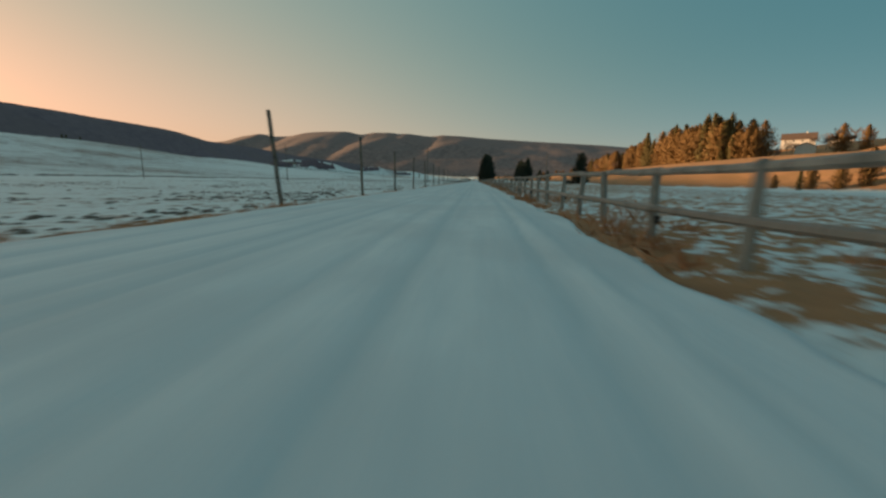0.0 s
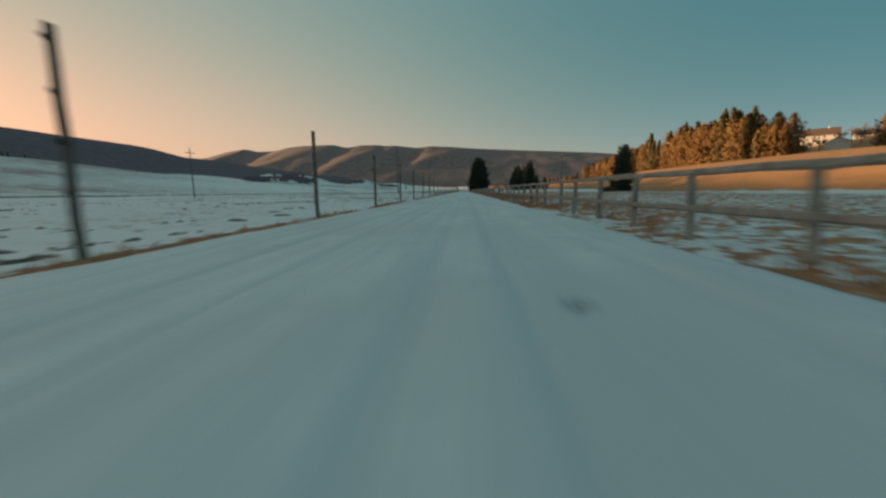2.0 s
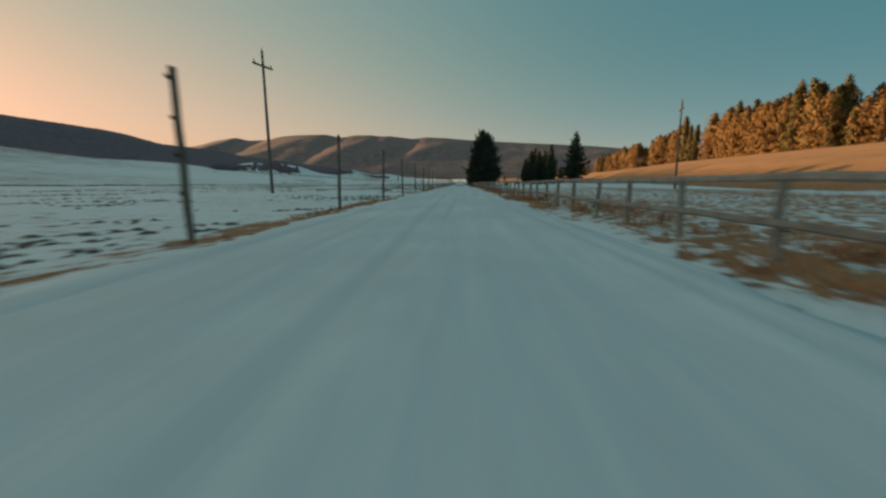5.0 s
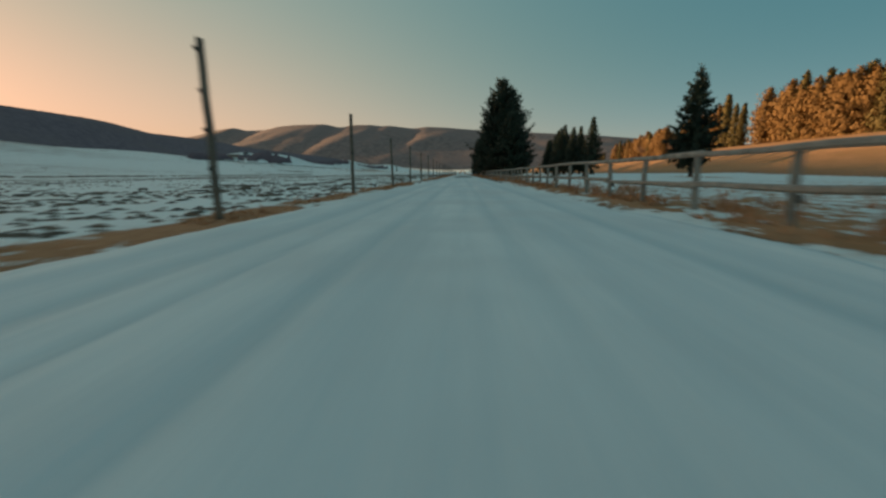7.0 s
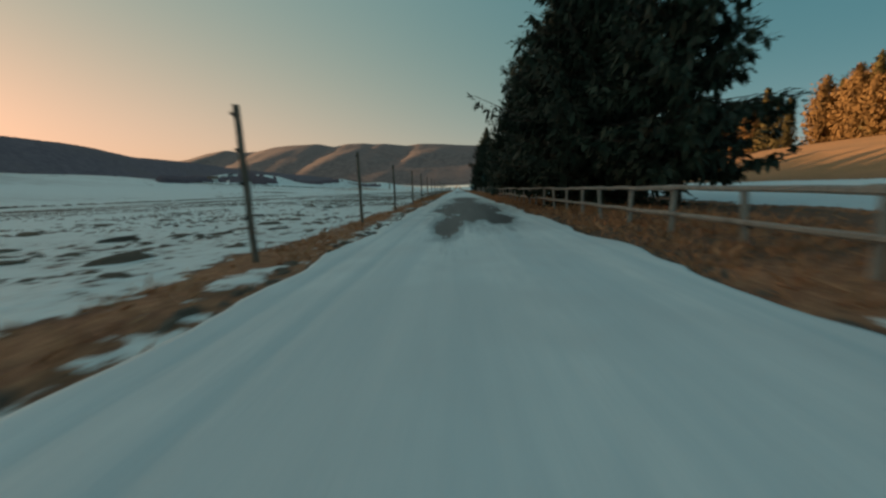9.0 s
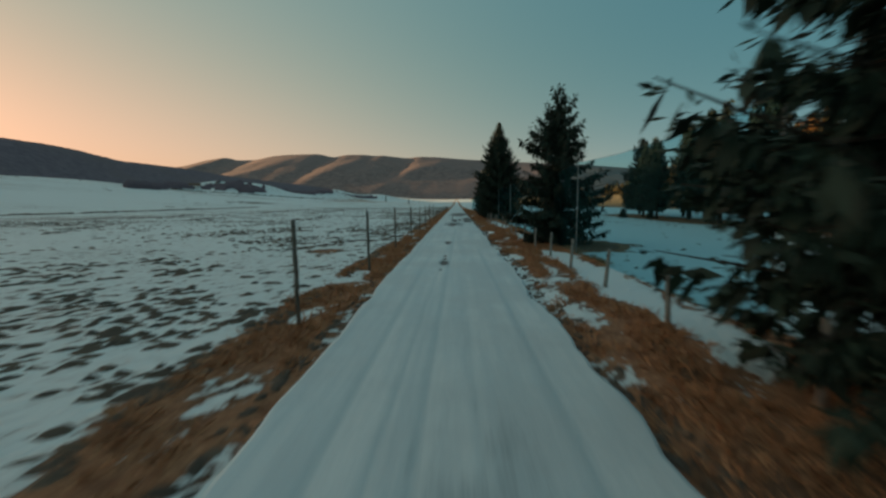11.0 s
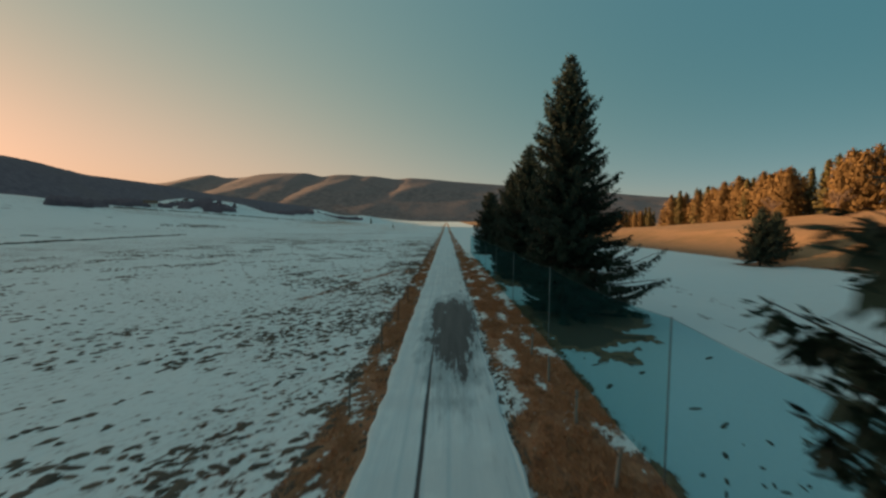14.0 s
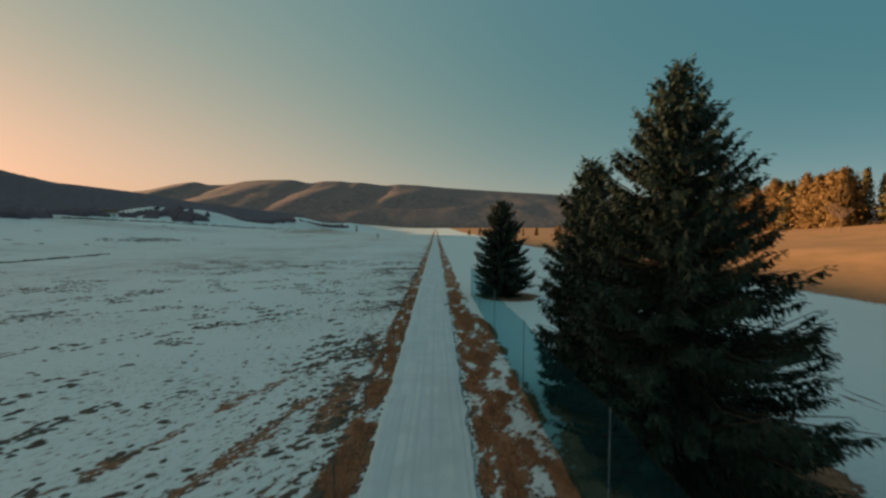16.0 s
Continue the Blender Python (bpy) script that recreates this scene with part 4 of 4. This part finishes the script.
# ---------- farm on the hill ----------
def window_into(parent, x, z, w, h, y):
    bm = bmesh.new()
    block(bm, x - w / 2, x + w / 2, y - 0.05, y + 0.02, z, z + h)
    p = part("window", bm, JOINERY, parent)
    bm = bmesh.new()
    block(bm, x - w / 2 + 0.1, x + w / 2 - 0.1, y - 0.065, y - 0.05, z + 0.1, z + h - 0.1)
    part("pane", bm, PANE, p)


def house(name, label, at, turn, wide, deep, eave, ridge, wall_mat, roof_mat, rows, per_row, chimney=True):
    top = new(name)
    bm = bmesh.new()
    w, d = wide / 2, deep / 2
    v = [bm.verts.new(q) for q in ((-w, -d, -1.5), (w, -d, -1.5), (w, d, -1.5), (-w, d, -1.5), (-w, -d, eave), (w, -d, eave), (w, d, eave), (-w, d, eave), (-w, 0, ridge), (w, 0, ridge))]
    for f in ((0, 1, 5, 4), (1, 2, 6, 9, 5), (2, 3, 7, 6), (3, 0, 4, 8, 7)):
        bm.faces.new([v[i] for i in f])
    part("walls", bm, wall_mat, top)
    rise = (ridge - eave) / d
    bm = bmesh.new()
    over, thick = 0.7, 0.22
    prof = [(-d - over, eave - rise * over), (0, ridge), (d + over, eave - rise * over)]
    lower = [[bm.verts.new((sx * (w + over), y, z + 0.02)) for y, z in prof] for sx in (-1, 1)]
    upper = [[bm.verts.new((sx * (w + over), y, z + thick)) for y, z in prof] for sx in (-1, 1)]
    for i in (0, 1):
        bm.faces.new((upper[0][i], upper[1][i], upper[1][i + 1], upper[0][i + 1]))
        bm.faces.new((lower[0][i + 1], lower[1][i + 1], lower[1][i], lower[0][i]))
        for sset, flip in ((0, False), (1, True)):
            q = (lower[sset][i], lower[sset][i + 1], upper[sset][i + 1], upper[sset][i])
            bm.faces.new(q[::-1] if flip else q)
    for i in (0, 2):
        bm.faces.new((lower[0][i], upper[0][i], upper[1][i], lower[1][i]))
    roof = part("roof", bm, roof_mat, top)
    if chimney:
        bm = bmesh.new()
        block(bm, w * 0.4, w * 0.4 + 0.9, -0.5, 0.5, ridge - 0.8, ridge + 1.2, 0.05)
        part("chimney", bm, PLASTER, roof, "white plastered chimney")
    for r in range(rows):
        for i in range(per_row):
            window_into(top, -w + wide * (i + 0.5) / per_row, 1.0 + r * 2.8, 0.95, 1.2, -d)
    bm = bmesh.new()
    block(bm, -0.6, 0.6, -d - 0.06, -d + 0.02, -0.2, 2.0)
    part("door", bm, JOINERY, top)
    top.matrix_basis = pose(*at, 0, 0, turn)
    return tagged(top, label, "house")


hz = on_land(246, 330)
house("farmhouse", "white farmhouse with a brown gabled roof on the hill", (248.5, 331, hz + 0.6), -38, 20, 11, 6.0, 10.4, PLASTER, ROOF_TILE, 2, 4)
house("guest_house", "low pale building with a dark sheet roof beside the farmhouse", (266, 315, on_land(266, 315) - 0.6), -38, 14, 9, 4.2, 6.4, PLASTER, ROOF_DARK, 1, 4, False)
house("shed", "small white shed with a gabled roof below the farmhouse", (212, 274, on_land(212, 274) + 1.3), 52, 10, 10, 4.2, 6.6, PLASTER, ROOF_TILE, 1, 2, False)
house("slope_hut", "small hut on the far snowy slope", (-330, 700, on_land(-330, 700)), 30, 12, 9, 4, 7, PLASTER, ROOF_TILE, 1, 3, False)


def heap(name, x, y, rx, ry, h, seed, label):
    rng = random.Random(seed)
    bm = bmesh.new()
    bmesh.ops.create_icosphere(bm, subdivisions=3, radius=1)
    for v in bm.verts:
        k = 1 + 0.35 * noise.noise(v.co * 2.3 + Vector((seed, 0, 0)))
        v.co = Vector((v.co.x * rx * k, v.co.y * ry * k, max(v.co.z, -0.15) * h * k))
    top = new(name)
    part("mound", bm, EARTH, top)
    bm = bmesh.new()
    for i in range(30):
        a, q = rng.uniform(0, 6.28), rng.uniform(0.2, 0.9)
        c = Vector((math.cos(a) * rx * q, math.sin(a) * ry * q, h * (1 - q * q) * 0.9))
        log_between(bm, c, c + Vector((rng.uniform(-0.6, 0.6), rng.uniform(-0.6, 0.6), rng.uniform(0.05, 0.4))), 0.02, 0.008, 4, 0.02, rng, 2)
    part("branches", bm, BARK, top, "dark cut branches")
    top.matrix_basis = pose(x, y, on_land(x, y) - 0.05)
    return tagged(top, label, "brush pile")


heap("brush_pile", 25.5, 100.2, 1.6, 1.1, 0.85, 2, "dark heap of earth and cut branches in the pasture")


# ---------- dry grass, tussocks, forest tops ----------
def scatter_mesh(name, p, d, length, width, rng, material, label, category):
    v = ribbons(p, d, length, width, rng)
    ob = new(name, raw_mesh(name, v, strip_faces(len(p)), material))
    return tagged(ob, label, category, kind="stuff")


rng = np.random.default_rng(77)


def verge_grass(name, x0, x1, y0, y1, count, blades, low, high, label):
    x, y = rng.uniform(x0, x1, count), rng.uniform(y0, y1, count)
    b = bare_share(x, y) + 0.5 * (fbm(x / 0.6, y / 1.1, 3, 71) - 0.5)
    keep = b > 0.60
    x, y = np.repeat(x[keep], blades), np.repeat(y[keep], blades)
    x, y = x + rng.normal(0, 0.06, len(x)), y + rng.normal(0, 0.06, len(x))
    inside = (x < road_left(y) - 0.02) | (x > road_right(y) + 0.02)
    x, y = x[inside], y[inside]
    d = np.stack([rng.normal(0, 0.75, len(x)), rng.normal(0.1, 0.75, len(x)), rng.uniform(0.25, 0.9, len(x))], -1)
    scatter_mesh(name, np.stack([x, y, land_height(x, y) - 0.02], -1), d, rng.uniform(low, high, len(x)), rng.uniform(0.012, 0.03, len(x)), rng, STRAW, label, "grass")


verge_grass("verge_grass", -4.3, -2.2, -14, 352, 12000, 5, 0.07, 0.22, "flattened brown grass along the verge below the poles")
verge_grass("verge_grass", 2.0, 6.0, -14, 352, 30000, 5, 0.09, 0.30, "flattened brown grass along the verge by the fence")
verge_grass("verge_grass", 2.2, 5.8, 195, 350, 38000, 5, 0.09, 0.28, "flattened brown grass round the stakes")
verge_grass("verge_grass", -4.2, -2.4, 195, 350, 22000, 5, 0.09, 0.26, "flattened brown grass at the foot of the poles")
verge_grass("pasture_grass", 4.0, 26.0, -10, 200, 26000, 4, 0.06, 0.2, "brown winter grass poking through thin snow")

# taller straw clumps leaning on the fence
n = 170
cx, cy = rng.uniform(3.1, 4.3, n), rng.uniform(-8, 205, n)
x, y = np.repeat(cx, 36) + rng.normal(0, 0.09, n * 36), np.repeat(cy, 36) + rng.normal(0, 0.13, n * 36)
d = np.stack([rng.normal(0, 0.4, n * 36), rng.normal(0, 0.4, n * 36), rng.uniform(0.5, 1.0, n * 36)], -1)
scatter_mesh("straw_clumps", np.stack([x, y, land_height(x, y) - 0.02], -1), d, np.repeat(rng.uniform(0.16, 0.5, n), 36) * rng.uniform(0.5, 1.1, n * 36), rng.uniform(0.008, 0.018, n * 36), rng, STRAW,
             "taller dry straw clumps beside the rail fence", "grass")

# dead tussocks on the pole side, as small leaning mounds
count = 135000
x, y = -3.6 - 66 * rng.random(count) ** 1.35, rng.uniform(-16, 410, count)
c, s = math.cos(radians(-50)), math.sin(radians(-50))
u, w = x * c - y * s, x * s + y * c
tuftiness = 0.6 * fbm(u / 1.9, w / 0.6, 3, 81) + 0.55 * (fbm(x / 6, y / 6, 2, 82) - 0.5) + 0.2 + 0.5 * (bare_share(x, y) - 0.4)
keep = tuftiness > 0.562 + 0.05 * step((130 - y) / 40) + 0.035 * step((y - 195) / 15) + 0.02 * step((y - 285) / 15) * step((-x - 8) / 8)
x, y = x[keep], y[keep]
n = len(x)

grown = 1 + 0.75 * step((y - 195) / 20) + 0.5 * step((y - 280) / 20)
long, wide_, high = rng.uniform(0.06, 0.19, n) * grown, rng.uniform(0.045, 0.12, n) * grown, rng.uniform(0.015, 0.05, n) * grown
turn = radians(50) + rng.normal(0, 0.5, n)
ang = np.linspace(0, 2 * np.pi, 7)[:-1]
ex, ey = long[:, None] * np.cos(ang) * rng.uniform(0.7, 1.3, (n, 6)), wide_[:, None] * np.sin(ang) * rng.uniform(0.7, 1.3, (n, 6))
px, py = x[:, None] + ex * np.cos(turn)[:, None] - ey * np.sin(turn)[:, None], y[:, None] + ex * np.sin(turn)[:, None] + ey * np.cos(turn)[:, None]
base_z = land_height(x, y)
rim = np.stack([px, py, land_height(px, py) - 0.01], -1)
cap = np.stack([x, y, base_z + high], -1)[:, None]
v = np.concatenate([rim, cap], 1).reshape(-1, 3)
i = np.arange(n)[:, None] * 7
f = np.concatenate([i + np.array([[a, (a + 1) % 6, 6]]) for a in range(6)])
tagged(new("tussocks", raw_mesh("tussocks", v, f, CLOD)), "dark dead tussocks scattered over the snowy pasture", "tussocks", kind="stuff")

# clods: larger dark hummocks of grass, and the grassy ditch at the foot of the slope
def clods(name, x, y, long, wide_, high, label, lean=0.35, sunk=0.05):
    n = len(x)
    turn = lean + rng.normal(0, 0.35, n)
    ang = np.linspace(0, 2 * np.pi, 9)[:-1]
    rings = []
    for out, up in ((1.0, -sunk), (0.62, 0.75)):
        ex = long[:, None] * out * np.cos(ang) * rng.uniform(0.75, 1.25, (n, 8))
        ey = wide_[:, None] * out * np.sin(ang) * rng.uniform(0.75, 1.25, (n, 8))
        px = x[:, None] + ex * np.cos(turn)[:, None] - ey * np.sin(turn)[:, None]
        py = y[:, None] + ex * np.sin(turn)[:, None] + ey * np.cos(turn)[:, None]
        rings.append(np.stack([px, py, land_height(px, py) + up * high[:, None] * rng.uniform(0.7, 1.3, (n, 8))], -1))
    v = np.concatenate(rings + [np.stack([x, y, land_height(x, y) + high], -1)[:, None]], 1).reshape(-1, 3)
    i = np.arange(n)[:, None] * 17
    f = np.concatenate([i + np.array([[a, (a + 1) % 8, 8 + (a + 1) % 8, 8 + a]]) for a in range(8)]).tolist()
    f += np.concatenate([i + np.array([[8 + a, 8 + (a + 1) % 8, 16]]) for a in range(8)]).tolist()
    tagged(new(name, raw_mesh(name, v, f, CLOD)), label, "tussocks", kind="stuff")


n = 1150
x = -4.2 - 36 * rng.random(n) ** 1.5
y = np.concatenate([rng.uniform(120, 205, 210), rng.uniform(205, 320, 900), rng.uniform(-5, 110, 40)])
clods("grass_clods", x, y, rng.uniform(0.12, 0.34, n), rng.uniform(0.07, 0.16, n), rng.uniform(0.02, 0.06, n), "dark grassy clods sticking out of the snow")
n = 70
clods("field_clods", 6 + 18 * rng.random(n) ** 1.8, rng.uniform(209, 300, n), rng.uniform(0.1, 0.4, n), rng.uniform(0.05, 0.14, n), rng.uniform(0.02, 0.05, n), "few dark clods on the smooth snow", 0.6)
n = 170
y = np.concatenate([rng.uniform(236, 330, 60), rng.uniform(236, 330, 60), rng.uniform(238, 284, 50)])
x = np.repeat((22.4, 23.3, 18.0), (60, 60, 50)) + 0.03 * np.maximum(y - 282, 0) + rng.normal(0, 0.12, n)
clods("track_marks", x, y, rng.uniform(0.35, 0.95, n), rng.uniform(0.03, 0.07, n), rng.uniform(0.01, 0.03, n), "dark broken tracks across the smooth snow", 1.5)
n = 170
cx, cy = rng.uniform(6.2, 9.5, 26), rng.uniform(210, 300, 26)
i = rng.integers(0, 26, n)
clods("trodden_clods", cx[i] + rng.normal(0, 0.55, n), cy[i] + rng.normal(0, 1.3, n), rng.uniform(0.07, 0.22, n), rng.uniform(0.03, 0.09, n), rng.uniform(0.01, 0.035, n), "dark trodden clods in the snow beyond the net", 0.9)
n = 70
x, y = rng.uniform(-15, -5.2, n), rng.uniform(120, 200, n)
clods("grass_hummocks", x, y, rng.uniform(0.22, 0.5, n), rng.uniform(0.12, 0.24, n), rng.uniform(0.05, 0.12, n), "larger dark grass hummocks breaking the snow", 0.5)
n = 2600
y = rng.uniform(150, 348, n)
side = rng.random(n) < 0.35
x = np.where(side, road_left(y) - rng.uniform(0.0, 0.4, n), road_right(y) + rng.uniform(0.0, 0.45, n))
clods("edge_clods", x, y, rng.uniform(0.05, 0.19, n), rng.uniform(0.03, 0.09, n), rng.uniform(0.015, 0.05, n), "small dark clods along the ragged snow edge", 1.4)
n = 900
y = rng.uniform(-20, 430, n)
x = -110 - 5 * np.sin(y / 60) + rng.normal(0, 0.5, n)
clods("ditch_grass", x, y, rng.uniform(0.5, 1.6, n), rng.uniform(0.2, 0.5, n), rng.uniform(0.1, 0.4, n), "brown grass along a ditch at the foot of the slope", 1.5)
hedge = np.array(((-291, 604), (-304, 668), (-304, 736), (-273, 772), (-243, 812), (-210, 912)), float)
f = rng.random(260) * 5
i = f.astype(int)
x, y = (hedge[i] + (hedge[i + 1] - hedge[i]) * (f - i)[:, None]).T + rng.normal(0, 1.6, (2, 260))
clods("hedge_brush", x, y, rng.uniform(1.0, 3.0, 260), rng.uniform(0.6, 1.4, 260), rng.uniform(0.3, 1.2, 260), "low dark brush along the foot of the snowy hummocks", 1.2, 1.0)
n = 150
clods("slope_grass", rng.normal(-160, 6, n), rng.normal(516, 14, n), rng.uniform(0.8, 2.6, n), rng.uniform(0.3, 0.8, n), rng.uniform(0.08, 0.25, n), "patch of dark grass on the snowy slope", 1.3, 1.0)
n = 420
x, y = -120 - 290 * rng.random(n), rng.uniform(60, 1300, n)
keep = fbm(x / 40, y / 22, 3, 95) > 0.62
x, y = x[keep], y[keep]
n = len(x)
clods("slope_brush", x, y, rng.uniform(1.0, 3.4, n), rng.uniform(0.5, 1.2, n), rng.uniform(0.12, 0.35, n), "low dark brush dotted over the snowy slope", 1.2, 3.0)

# tree tops of the forest on the long hill: rounded bare crowns, thinning out down the slope
count = 40000
x, y = -330 - 570 * rng.random(count) ** 0.8, 150 + 3450 * rng.random(count) ** 1.5
edge = -425 + 110 * (fbm(y / 120, 0 * y, 3, 91) - 0.5) + 90 * (fbm(x / 45, y / 70, 3, 92) - 0.5)
keep = (x < edge) | (fbm(x / 26, y / 40, 3, 93) > 0.74)
keep &= (x < -770) | (x > edge - 22)
x, y, edge = x[keep], y[keep], edge[keep]
for xa, ya, xb, yb in ((-405, 690, -335, 780), (-425, 800, -365, 872), (-300, 905, -245, 985), (-262, 1080, -205, 1190), (-330, 1010, -290, 1080), (-275, 545, -290, 575), (-335, 665, -350, 700), (-345, 790, -330, 815), (-312, 785, -300, 800)):
    f = rng.random(70)
    x = np.concatenate([x, xa + (xb - xa) * f + rng.normal(0, 5, 70)])
    y = np.concatenate([y, ya + (yb - ya) * f + rng.normal(0, 8, 70)])
    edge = np.concatenate([edge, np.full(70, -2000.0)])
count = len(x)
z = np.maximum(hill_height(x, y), land_height(x, y))
tall = np.where(edge < -1500, 1.0, np.where(x < edge, 0.8, 0.45))
h, r = rng.uniform(0.6, 1.1, count) * np.where(edge < -1500, 6.5, 1.0) * tall, rng.uniform(3.6, 6.0, count) * np.where(edge < -1500, 0.9, 1.0) * tall
ang = np.linspace(0, 2 * np.pi, 6)[:-1]
rings = []
for up, out in ((0.0, 1.05), (0.66, 0.62)):
    rr = r[:, None] * out * rng.uniform(0.85, 1.15, (count, 5))
    rings.append(np.stack([x[:, None] + rr * np.cos(ang), y[:, None] + rr * np.sin(ang), (z - 0.5 + h * up)[:, None] + rng.uniform(-0.2, 0.2, (count, 5))], -1))
v = np.concatenate(rings + [np.stack([x, y, z + h], -1)[:, None]], 1).reshape(-1, 3)
i = np.arange(count)[:, None] * 11
f = np.concatenate([i + np.array([[a, (a + 1) % 5, 5 + (a + 1) % 5, 5 + a]]) for a in range(5)]).tolist()
f += np.concatenate([i + np.array([[5 + a, 5 + (a + 1) % 5, 10]]) for a in range(5)]).tolist()
tops = raw_mesh("far_forest", v, f, CROWNS, True)
lean = np.stack([hill_height(x - 8, y) - hill_height(x + 8, y), hill_height(x, y - 8) - hill_height(x, y + 8), np.full(count, 16.0)], -1)
own = v.reshape(count, 11, 3) - np.stack([x, y, z - 2 * h], -1)[:, None]
tops.normals_split_custom_set_from_vertices(unit(unit(own) * 0.4 + unit(lean)[:, None]).reshape(-1, 3).tolist())
tagged(new("far_forest", tops), "bare brown forest covering the long hill", "forest", kind="stuff")
